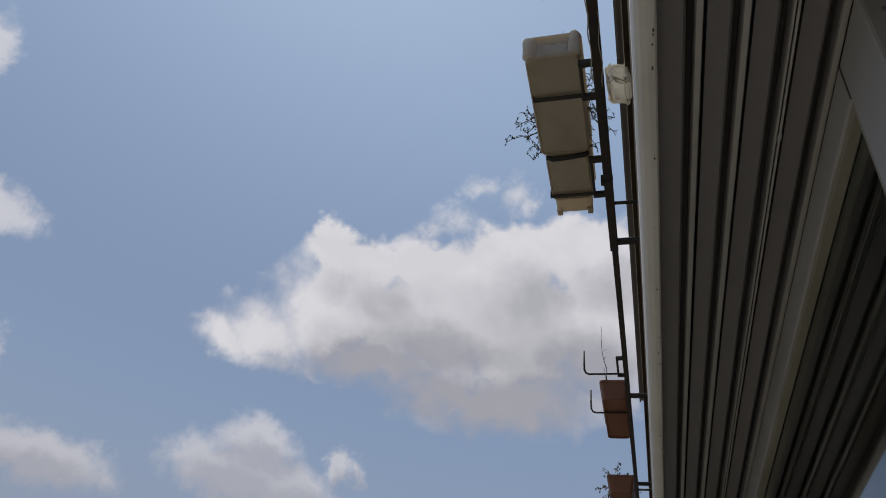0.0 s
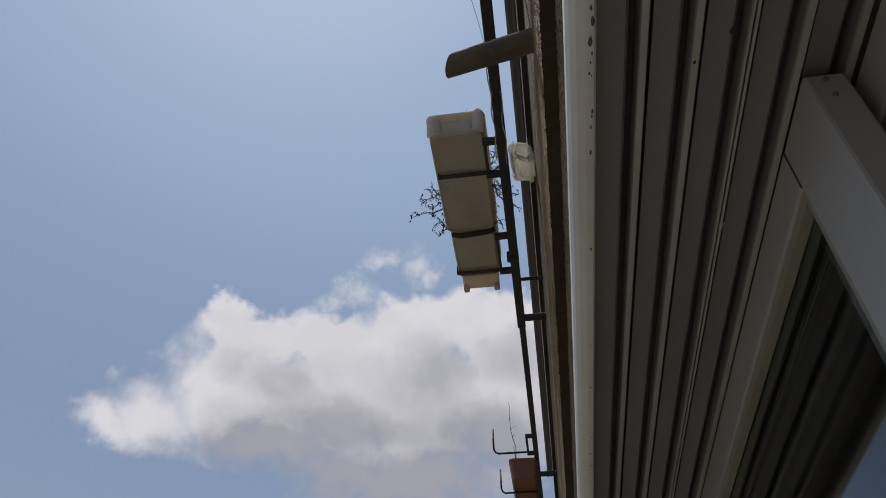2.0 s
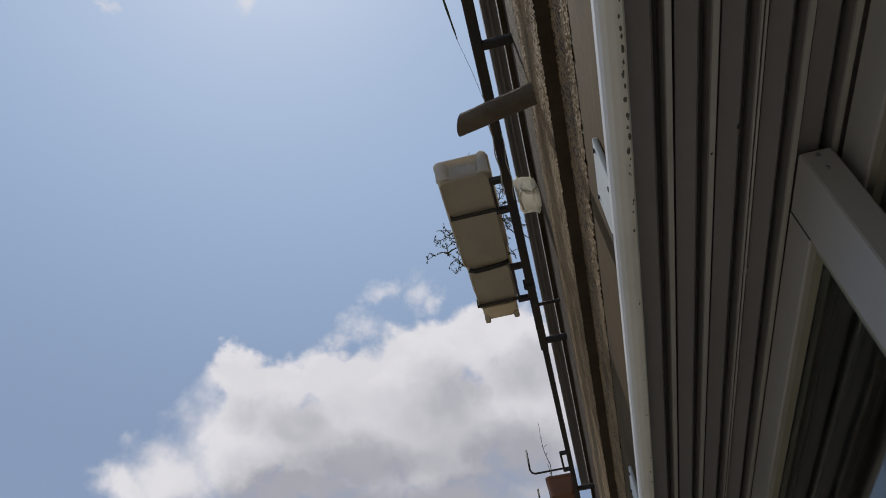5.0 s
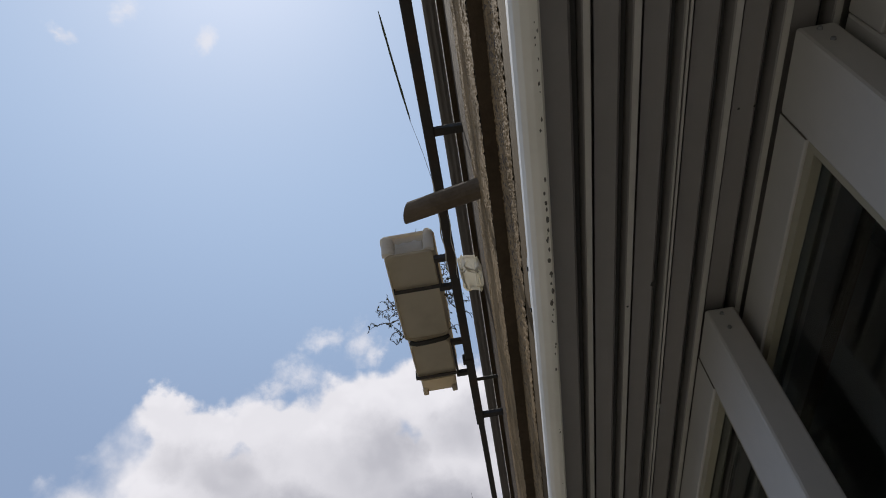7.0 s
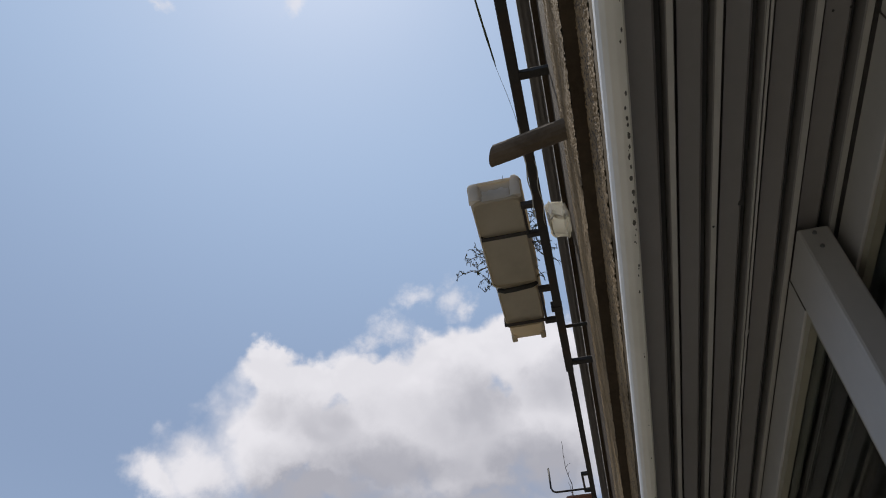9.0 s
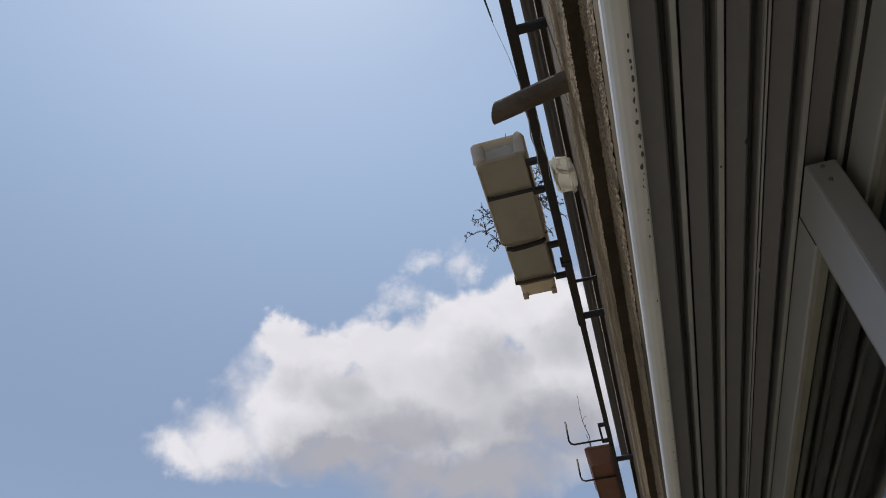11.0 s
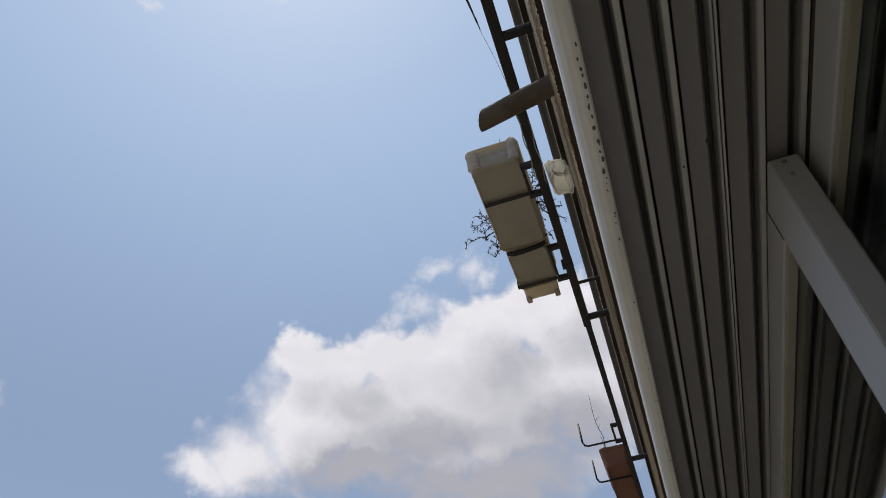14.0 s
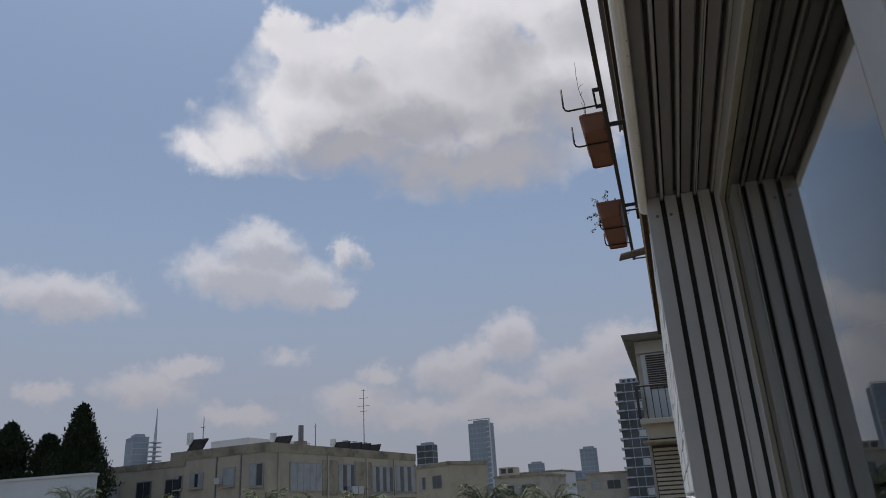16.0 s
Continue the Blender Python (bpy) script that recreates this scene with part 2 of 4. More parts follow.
CONCRETE = material("spout_concrete", (0.17, 0.135, 0.105), 0.9, 0, 60, 0.25, 8, 0.6, bump=0.003, spec=0.1)
COVER = material("white_cover", (0.62, 0.62, 0.58), 0.5, 0, 40, 0.05, 10, 0.3)
RAG = material("pale_rag", (0.62, 0.60, 0.55), 0.9, 0, 90, 0.2, 20, 0.4)


def let_light_through(mat, share, color):
    """Thin plastic: part of the light passes through."""
    t = mat.node_tree
    tl = node(t, "ShaderNodeBsdfTranslucent", inputs={"Color": (*color, 1)})
    mx = node(t, "ShaderNodeMixShader", inputs={0: share, 1: t.nodes["Principled BSDF"].outputs[0], 2: tl.outputs[0]})
    t.links.new(mx.outputs[0], t.nodes["Material Output"].inputs["Surface"])


let_light_through(SHELL, 0.5, (0.95, 0.90, 0.82))
let_light_through(TROUGH, 0.32, (0.85, 0.72, 0.52))


def bag_material():
    m = bpy.data.materials.new("bag_plastic")
    m.use_nodes = True
    t = m.node_tree
    p = t.nodes["Principled BSDF"]
    p.inputs["Base Color"].default_value = (0.84, 0.83, 0.80, 1)
    p.inputs["Roughness"].default_value = 0.35
    p.inputs["Transmission Weight"].default_value = 0.0
    tr = node(t, "ShaderNodeBsdfTranslucent", inputs={"Color": (0.93, 0.86, 0.72, 1)})
    cl = node(t, "ShaderNodeBsdfTransparent", inputs={"Color": (0.85, 0.88, 0.9, 1)})
    a = node(t, "ShaderNodeMixShader", inputs={0: 0.5, 1: p.outputs[0], 2: tr.outputs[0]})
    b = node(t, "ShaderNodeMixShader", inputs={0: 0.16, 1: a.outputs[0], 2: cl.outputs[0]})
    t.links.new(b.outputs[0], t.nodes["Material Output"].inputs["Surface"])
    return m


BAG = bag_material()
BEIGE = material("beige_render", (0.43, 0.37, 0.275), 0.9, 0, 3, 0.10, 0.55, 0.55, dark=(0.27, 0.23, 0.17))
BEIGE_2 = material("pale_render", (0.42, 0.38, 0.31), 0.9, 0, 3, 0.12, 0.5, 0.5)
WHITE_WALL = material("white_render", (0.62, 0.62, 0.62), 0.9, 0, 4, 0.05, 0.5, 0.2)
PARAPET = material("stained_parapet", (0.34, 0.29, 0.215), 0.95, 0, 4, 0.2, 0.9, 0.8, dark=(0.12, 0.105, 0.08), spec=0.1)
ROOF = material("roof_tar", (0.16, 0.15, 0.14), 0.9, 0, 5, 0.2)
FAR_GLASS = material("dark_window", (0.045, 0.05, 0.055), 0.15, 0, 3, 0.3)
WINDOW_FRAME = material("far_window_frame", (0.30, 0.285, 0.26), 0.7, 0, 5, 0.1)
PANE_PALE = material("curtained_pane", (0.33, 0.335, 0.33), 0.4, 0, 5, 0.15, 1.0, 0.5)
BLIND = material("pale_blind", (0.50, 0.50, 0.49), 0.7, 0, 5, 0.08, 1.0, 0.3)
LOUVRE = material("brown_louvre", (0.06, 0.048, 0.038), 0.8, 0, 10, 0.15)
LOUVRE_PALE = material("cream_louvre", (0.42, 0.38, 0.29), 0.8, 0, 10, 0.15)
TANK = material("white_tank", (0.68, 0.68, 0.67), 0.5, 0, 6, 0.05)
PANEL = material("solar_panel", (0.015, 0.015, 0.017), 0.8, spec=0.03)
STEEL = material("grey_steel", (0.20, 0.20, 0.20), 0.5, 0.4)
TOWER = material("tower_concrete", (0.40, 0.42, 0.46), 0.8, 0, 0.5, 0.1, 0.05, 0.3)
TOWER_GLASS = material("tower_glass", (0.075, 0.082, 0.085), 0.45, 0, 0.4, 0.35, 0.3, 0.5, dark=(0.16, 0.17, 0.18), spec=0.25)
# Far concrete and glass: distance haze is put into the base colours.
TOWER_FAR = material("haze_tinted_concrete", (0.44, 0.47, 0.51), 0.9, 0, 0.3, 0.06, 0.04, 0.2)
TOWER_FAR_GLASS = material("haze_tinted_glass", (0.29, 0.325, 0.37), 0.5, 0, 0.3, 0.12, 0.04, 0.3)
CYPRESS = material("cypress_leaf", (0.028, 0.036, 0.02), 0.9, 0, 2, 0.35, spec=0.1)
BARK = material("bark", (0.10, 0.075, 0.05), 0.95, 0, 10, 0.3)
PALM = material("palm_leaf", (0.125, 0.150, 0.075), 0.6, 0, 4, 0.3)
GROUND = material("ground_earth", (0.13, 0.12, 0.10), 0.95, 0, 0.8, 0.2, 0.03, 0.6, dark=(0.06, 0.08, 0.04))


# ---------------------------------------------------------------- mesh helpers
def mesh_of(bm, name, mat):
    bmesh.ops.recalc_face_normals(bm, faces=bm.faces)
    me = bpy.data.meshes.new(name)
    bm.to_mesh(me)
    bm.free()
    for m in (mat if isinstance(mat, (list, tuple)) else [mat]):
        me.materials.append(m)
    return me


def part(name, bm, mat, parent=None, label="", soft_shade=False):
    ob = new(name, mesh_of(bm, name, mat))
    if soft_shade:
        for f in ob.data.polygons:
            f.use_smooth = True
    if parent is not None:
        ob.parent = parent
        ob.matrix_parent_inverse = Matrix.Translation(parent.location).inverted() if parent.type == "EMPTY" else Matrix()
    if label:
        ob["label"] = label
    return ob


def thing(name, at, label, category, group="", kind=""):
    ob = new(name)
    ob.location = at
    ob.empty_display_size = 0.1
    return tagged(ob, label, category, group, kind)


def add_box(bm, lo, hi, bevel=0.0, m=None):
    r = bmesh.ops.create_cube(bm, size=1.0)
    vs = r["verts"]
    for v in vs:
        v.co = Vector([lo[k] + (v.co[k] + 0.5) * (hi[k] - lo[k]) for k in range(3)])
    if bevel:
        es = list({e for v in vs for e in v.link_edges})
        vs = bmesh.ops.bevel(bm, geom=es, offset=bevel, segments=2, profile=0.5, affect="EDGES")["verts"]
        vs = list({v for v in vs})
    if m is not None:
        todo = set(vs)
        for v in list(vs):
            todo |= {w for e in v.link_edges for w in e.verts}
        for v in todo:
            v.co = m @ v.co
    return bm


def box(lo, hi, bevel=0.0):
    return add_box(bmesh.new(), lo, hi, bevel)


def prism(profile, a, b, axis="y"):
    """A closed profile of (u, v) drawn along an axis. y: (x, z); z: (x, y); x: (y, z)."""
    bm = bmesh.new()
    place = {"y": lambda u, v, w: (u, w, v), "z": lambda u, v, w: (u, v, w), "x": lambda u, v, w: (w, u, v)}[axis]
    one = [bm.verts.new(place(u, v, a)) for u, v in profile]
    two = [bm.verts.new(place(u, v, b)) for u, v in profile]
    n = len(profile)
    for k in range(n):
        bm.faces.new((one[k], one[(k + 1) % n], two[(k + 1) % n], two[k]))
    bm.faces.new(one)
    bm.faces.new(two[::-1])
    return bm


def add_tube(bm, points, radius, sides=8, end_radius=None):
    pts = [Vector(p) for p in points]
    rings = []
    for k, p in enumerate(pts):
        d = (pts[min(k + 1, len(pts) - 1)] - pts[max(k - 1, 0)]).normalized()
        u = d.orthogonal().normalized() if abs(d.z) > 0.9 else d.cross(Vector((0, 0, 1))).normalized()
        w = d.cross(u)
        r = radius if end_radius is None else radius + (end_radius - radius) * k / (len(pts) - 1)
        rings.append([bm.verts.new(p + r * (math.cos(t) * u + math.sin(t) * w))
                      for t in (2 * math.pi * (j + 0.5) / sides for j in range(sides))])
    for a, b in zip(rings, rings[1:]):
        for j in range(sides):
            bm.faces.new((a[j], a[(j + 1) % sides], b[(j + 1) % sides], b[j]))
    bm.faces.new(rings[0][::-1])
    bm.faces.new(rings[-1])
    return bm


def tube(points, radius, sides=8, end_radius=None):
    return add_tube(bmesh.new(), points, radius, sides, end_radius)


# ---------------------------------------------------------------- our house: walls
H = 10.75
Y0, Y1 = -6.0, 6.6          # the facade's two ends
WY0, WY1 = -1.60, 1.74      # the window's opening
SILL = 9.62
RIDGES = [0.058 + 0.04 * k for k in range(7)]
IN = 0.40                   # inner face of the wall

ground = part("ground", box((-3000, -3000, -0.5), (3000, 3000, 0.0)), GROUND)
tagged(ground, "dusty earth and asphalt ground between the houses", "ground", kind="structure")

wall_above = part("wall_above", prism([(0.05, H + 0.065), (0.05, 11.27), (0.045, 11.272), (0.045, 11.42), (0.0185, 11.422),
                                       (0.0185, 12.40), (IN, 12.40), (IN, H + 0.065)], Y0, Y1), GRIMY)
tagged(wall_above, "weathered brown rendered wall above the window", "wall", kind="structure")
part("plaster_band", prism([(0.046, H + 0.07), (0.046, 11.27), (0.05, 11.27), (0.05, H + 0.07)], Y0, Y1), PLASTER, wall_above,
     "smooth brown stained plaster")


def roughcast_band(x, z0, z1, depth, rows):
    """A sheet of pebbled render: grains a few millimetres high, and slightly ragged edges."""
    stops = [-2.2 + 0.02 * k for k in range(80)] + [-0.6 + 0.003 * k for k in range(1000)] + [2.4 + 0.008 * k for k in range(525)]
    cols = len(stops) - 1
    pts, faces = [], []
    for r in range(rows + 1):
        for c, y in enumerate(stops):
            z = z0 + (z1 - z0) * r / rows
            n = abs(noise.noise((y * 125, z * 60, 1.0))) * 1.6 + 0.7 * noise.noise((y * 260, z * 120, 4.0))
            big = 0.5 + 0.5 * noise.noise((y * 14, z * 14, 2.0))
            if r in (0, rows):
                z += 0.006 * noise.noise((y * 60, r, 9.0))
            pts.append((x - depth * max(n, 0.0) * (0.4 + big), y, z))
    for r in range(rows):
        for c in range(cols):
            k = r * (cols + 1) + c
            faces.append((k, k + 1, k + cols + 2, k + cols + 1))
    me = bpy.data.meshes.new("roughcast_band")
    me.from_pydata(pts, [], faces)
    me.materials.append(ROUGHCAST)
    ob = new("roughcast_band", me)
    ob.parent = wall_above
    return tagged(ob, "pebbled grey-brown roughcast strip")


roughcast_band(0.0457, 11.21, 11.4195, 0.0028, 50)
roughcast_band(0.0182, 11.424, 11.95, 0.0028, 80)

wall_below = part("wall_below", box((0.04, Y0, 0), (IN, Y1, SILL - 0.02)), BEIGE)
tagged(wall_below, "beige rendered wall below the window", "wall", kind="structure")
wall_pier = part("wall_pier", box((0.031, WY1 + 0.062, SILL - 0.02), (IN, Y1, H - 0.004)), MORTAR)
tagged(wall_pier, "white-painted brick wall beside the window", "wall", kind="structure")
wall_pier_back = part("wall_pier_back", box((0.045, Y0, SILL - 0.02), (IN, WY0 - 0.07, H + 0.065)), WHITE_WALL)
tagged(wall_pier_back, "white rendered wall behind the camera", "wall", kind="structure")

# upper storey
wall_upper = part("wall_upper", box((0.10, Y0, 13.45), (IN, Y1, 14.1)), GRIMY)
tagged(wall_upper, "grey rendered wall over the upper window", "wall", kind="structure")
roof_slab = part("roof_slab", box((0.06, Y0, 14.1), (9, Y1, 14.3)), ROOF)
tagged(roof_slab, "flat tarred roof of the house", "roof", kind="structure")

# room behind the panes
room_floor = part("floor", box((IN, Y0, 8.45), (4.5, Y1, 8.55)), ROOM)
tagged(room_floor, "dull floor of the dim room", "floor", kind="structure")
ceiling = part("ceiling", box((IN, Y0, 11.25), (4.5, Y1, 11.40)), ROOM)
tagged(ceiling, "plain dim ceiling of the room", "ceiling", kind="structure")
wall_back = part("wall_back", box((4.5, Y0, 0), (4.7, Y1, 14.1)), ROOM)
tagged(wall_back, "plain dim back wall of the room", "wall", kind="structure")
for nm, ya, yb in (("wall_south", Y0, Y0 + 0.2), ("wall_north", Y1 - 0.2, Y1)):
    w = part(nm, box((IN, ya, 0), (4.5, yb, 14.1)), WHITE_WALL)
    tagged(w, "white rendered side wall of the house", "wall", kind="structure")

# ---------------------------------------------------------------- the sliding window
window = thing("window_1", (0.15, 0.1, SILL), "grey aluminium multi-track sliding window with dark panes", "window", kind="structure")


def track_profile(first, last, top, flat_, slot_):
    """Underside of a track: ribs with a wide slot on the outer side, a narrow slit on the inner side and shallow flats between."""
    pts = [(first, flat_)]
    for k, xr in enumerate(RIDGES):
        pts += [(xr - 0.0130, flat_), (xr - 0.0105, flat_ + 0.0025), (xr - 0.0105, slot_), (xr - 0.0036, slot_), (xr - 0.0036, H + 0.001), (xr - 0.0028, H)]
        if k == 2:      # a double rib
            pts += [(xr - 0.0008, H), (xr - 0.0008, H + 0.005), (xr + 0.0006, H + 0.005), (xr + 0.0006, H)]
        pts += [(xr + 0.0028, H), (xr + 0.0036, H + 0.001), (xr + 0.0036, slot_), (xr + 0.0074, slot_), (xr + 0.0074, flat_)]
    return pts + [(last, flat_), (last, top), (0.046, top), (0.046, flat_ + 0.004), (first, flat_ + 0.004)]


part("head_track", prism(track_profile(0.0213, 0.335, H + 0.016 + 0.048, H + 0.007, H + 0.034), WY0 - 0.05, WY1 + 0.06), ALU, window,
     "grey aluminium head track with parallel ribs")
# Paler strips along the ribs: their highlight, painted as a lighter colour.
RIB_GLINT = material("rib_glint", (0.46, 0.43, 0.39), 0.4, 0.2, 60, 0.1, 3, 0.35, dark=(0.24, 0.22, 0.19))
for k, xr in enumerate(RIDGES):
    for dx, hw in (((-0.0018, 0.0009), (0.0018, 0.0011)) if k == 2 else ((0.0, 0.0026), )):
        part("track_rib", box((xr + dx - hw, WY0, H - 0.0009), (xr + dx + hw, WY1 - 0.001, H - 0.0001)), RIB_GLINT, window, "paler strip painted as the glint of a track rib")
    # A black strip in each head slot stands in for the shade there.
    part("gasket", box((xr - 0.0102, WY0, H + 0.018), (xr - 0.0042, WY1 - 0.001, H + 0.0335)), SLOT, window, "black strip standing in for shade in a track slot")
lip = prism([(-0.001, H + 0.001), (0.0015, H - 0.0045), (0.006, H - 0.0085), (0.0125, H - 0.0108), (0.0145, H - 0.011), (0.019, H - 0.011), (0.021, H - 0.009), (0.021, H + 0.016), (0.0, H + 0.014),
             (-0.0015, H + 0.010)], WY0 - 0.07, WY1 + 0.062)
part("cover_strip", box((0.0212, WY0 - 0.07, H + 0.017), (0.0445, WY1 + 0.062, H + 0.0645)), GRIMY, window, "dark grimy joint strip over the lip")
part("outer_lip", lip, ALU_WHITE, window, "white rounded outer lip with dark drip stains")


def stains():
    rnd = random.Random(4)
    bm = bmesh.new()
    spots = [(0.29 + 0.0135 * k + rnd.uniform(-0.003, 0.003), rnd.uniform(0.0014, 0.0025)) for k in range(12)]
    spots += [(rnd.choice((rnd.uniform(0.05, 0.75), rnd.uniform(-0.3, 1.4))), rnd.uniform(0.0005, 0.0015)) for _ in range(45)]
    for y, r in spots:
        x = 0.0180 - rnd.uniform(0, 0.0026)
        ring = [bm.verts.new((x + r * 0.7 * math.cos(t) * rnd.uniform(0.6, 1.3), y + r * 1.7 * math.sin(t) * rnd.uniform(0.6, 1.3), H - 0.0116))
                for t in (2 * math.pi * j / 9 for j in range(9))]
        top = bm.verts.new((x, y, H - 0.0120))
        for j in range(9):
            bm.faces.new((ring[j], ring[(j + 1) % 9], top))
    return bm


def smudge(x, y, z, rx, ry, seed):
    """A flat uneven blot just under a surface."""
    rnd_ = random.Random(seed)
    bm = bmesh.new()
    rim_ = [bm.verts.new((x + rx * math.cos(t) * rnd_.uniform(0.7, 1.2), y + ry * math.sin(t) * rnd_.uniform(0.7, 1.2), z)) for t in (2 * math.pi * j / 14 for j in range(14))]
    mid = bm.verts.new((x, y, z - 0.0004))
    for j in range(14):
        bm.faces.new((rim_[j], rim_[(j + 1) % 14], mid))
    return bm


DIRT = material("dark_drips", (0.13, 0.115, 0.10), 0.9)
part("drip_stains", stains(), DIRT, window, "dark dried dirt drips")
part("stain", smudge(0.1265, 0.456, H + 0.0066, 0.0032, 0.0042, 1), SLOT, window, "dark round blot on the track")
part("stain", smudge(0.0975, 0.475, H - 0.0012, 0.0012, 0.0018, 2), SLOT, window, "small dark speck on a rib")
part("stain", smudge(0.1400, 0.657, H - 0.0012, 0.0022, 0.0080, 3), SASH, window, "pale scratch on a rib")
for x in (0.1915, 0.2055):
    part("hole", smudge(x, 0.262, H + 0.0066, 0.0012, 0.0014, 5), SLOT, window, "small dark drill hole")


def jamb_profile(y, way):
    """Ribs and slits of a jamb, as (x, y); way +1 faces towards -y."""
    f, s = y, y + 0.05 * way
    pts = [(0.018, f)]
    for k, xr in enumerate(RIDGES):
        pts += [(xr - 0.0065, f), (xr - 0.0065, s), (xr + 0.006, s), (xr + 0.006, f)]
        if k in (2, 3):
            pts += [(xr + 0.0075, f - 0.002 * way), (xr + 0.0105, f - 0.002 * way), (xr + 0.0115, f)]
    return pts + [(0.335, f), (0.335, y + 0.06 * way), (0.018, y + 0.06 * way)]


part("jamb", prism(jamb_profile(WY1, 1), SILL, H + 0.0069, "z"), JAMB_LIT, window, "grey aluminium jamb lightened for bounce light, with dark slits")
part("jamb", prism(jamb_profile(WY0, -1), SILL, H + 0.0069, "z"), JAMB_LIT, window)
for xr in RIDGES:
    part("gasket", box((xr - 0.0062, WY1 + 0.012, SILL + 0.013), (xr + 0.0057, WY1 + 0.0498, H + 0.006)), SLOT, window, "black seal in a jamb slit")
part("sill_track", box((0.0, WY0, SILL - 0.02), (0.335, WY1, SILL + 0.012), 0.004), SASH, window)
for z in (0, 1):
    for x, y in ((0.040, WY1), ):
        bm = bmesh.new()
        bmesh.ops.create_cone(bm, cap_ends=True, segments=12, radius1=0.004, radius2=0.004, depth=0.003,
                              matrix=pose(x + 0.033 * z, y - 0.001, H - 0.045, 90, 0, 0))
        part("screw", bm, STEEL, window)


def sash(x0, y0, y1, name="sash"):
    x1 = x0 + 0.032
    z0, z1 = SILL + 0.014, H - 0.004
    top, side = 0.046, 0.076
    s = part(name, box((x0, y0 + side, z1 - top), (x1, y1 - side, z1), 0.0015), SASH, window, "grey aluminium sliding sash")
    for ya, yb in ((y0, y0 + side), (y1 - side, y1)):
        part("stile", box((x0, ya, z0), (x1, yb, z1), 0.003), SASH, s)
    part("bottom_rail", box((x0, y0 + side, z0), (x1, y1 - side, z0 + 0.07), 0.0015), SASH, s)
    for ya, yb, za, zb in ((y0 + side, y1 - side, z1 - top - 0.010, z1 - top), (y0 + side, y0 + side + 0.008, z0 + 0.07, z1 - top - 0.0101),
                           (y1 - side - 0.008, y1 - side, z0 + 0.07, z1 - top - 0.0101)):
        part("glazing_bead", box((x0 + 0.003, ya, za), (x0 + 0.012, yb, zb), 0.0), BEAD, s, "yellowed rubber glazing bead")
    part("glass_pane", box((x0 + 0.013, y0 + side - 0.004, z0 + 0.066), (x0 + 0.018, y1 - side + 0.004, z1 - top + 0.004)), GLASS, s, "dark reflecting glass")
    part("corner_joint", box((x0 - 0.0003, y0 + side - 0.0003, z1 - top), (x0 + 0.001, y0 + side + 0.0003, z1 - 0.002)), DIRT, s, "thin dark mitre joint")
    for dz in (0.009, 0.029):
        bm = bmesh.new()
        bmesh.ops.create_cone(bm, cap_ends=True, segments=12, radius1=0.0024, radius2=0.0018, depth=0.002,
                              matrix=pose(x0 + 0.015, y0 - 0.001, z1 - dz, 90, 0, 0))
        part("screw", bm, STEEL, s)
    return s


sash(0.180, 0.497, WY1 - 0.002)
sash(0.223, 0.190, 0.66)
sash(0.263, -0.62, 0.26)

# a slate curtain behind the nearer panes
curtain = thing("curtain", (0.46, 0.1, 8.7), "slate grey curtain with wide folds behind the glass", "curtain")
bm = bmesh.new()
cols_ = 160
low_row, high_row = [], []
for k in range(cols_ + 1):
    y = -1.2 + 1.78 * k / cols_
    x = 0.46 + 0.014 * math.sin(y * 26) + 0.005 * math.sin(y * 61 + 1)
    low_row.append(bm.verts.new((x, y, 8.72)))
    high_row.append(bm.verts.new((x, y, 11.2)))
for k in range(cols_):
    bm.faces.new((low_row[k], low_row[k + 1], high_row[k + 1], high_row[k]))
bmesh.ops.solidify(bm, geom=bm.faces, thickness=0.002)
CLOTH = material("slate_cloth", (0.60, 0.66, 0.68), 0.9, 0, 200, 0.1, 4, 0.3)
part("cloth", bm, CLOTH, curtain, soft_shade=True)
part("curtain_rod", tube([(0.46, -1.25, 11.2), (0.46, 0.64, 11.2)], 0.012), STEEL, curtain)

# white painted bricks of the pier beside the window
def brick_mesh(length, height, depth):
    bm = box((0, 0, 0), (depth, length, height), 0.004)
    return mesh_of(bm, "brick", WHITE_BRICK)


BRICKS = brick_mesh(0.215, 0.062, 0.017), brick_mesh(0.100, 0.062, 0.017)
rnd = random.Random(7)
row = 0
z = SILL
while z < H - 0.06:
    y = WY1 + 0.068
    first = True
    while y < 4.6:
        half = first and row % 2
        b = new("brick", BRICKS[1 if half else 0])
        b.location = (0.0165 + rnd.uniform(-0.002, 0.002), y, z + rnd.uniform(-0.001, 0.001))
        b.parent = wall_pier
        y += (0.100 if half else 0.215) + 0.010
        first = False
    z += 0.072
    row += 1

# upper window: its head, sill and panes
upper = thing("window_2", (0.1, 1.0, 12.40), "grey aluminium window of the upper storey", "window", kind="structure")
part("sill", prism([(0.0, 12.402), (0.0, 12.43), (0.24, 12.44), (0.24, 12.402)], Y0, Y1 - 0.4), GRIMY, upper, "dark weathered sill")
part("sill_trim", box((-0.0025, Y0, 12.404), (-0.0002, Y1 - 0.4, 12.432)), ALU_WHITE, upper, "thin white sill edge")
UPPER_HEAD = [(-0.035, 13.36), (-0.035, 13.30), (-0.02, 13.30), (-0.02, 13.315), (-0.002, 13.315), (-0.002, 13.302), (0.006, 13.302),
              (0.006, 13.318), (0.04, 13.318), (0.04, 13.302), (0.05, 13.302), (0.05, 13.318), (0.24, 13.318), (0.24, 13.36)]
part("head_track", prism(UPPER_HEAD, Y0, Y1 - 0.4), ALU, upper, "grey aluminium upper head track")
part("pane", box((0.18, Y0, 12.45), (0.19, Y1 - 0.4, 13.31)), GLASS, upper)
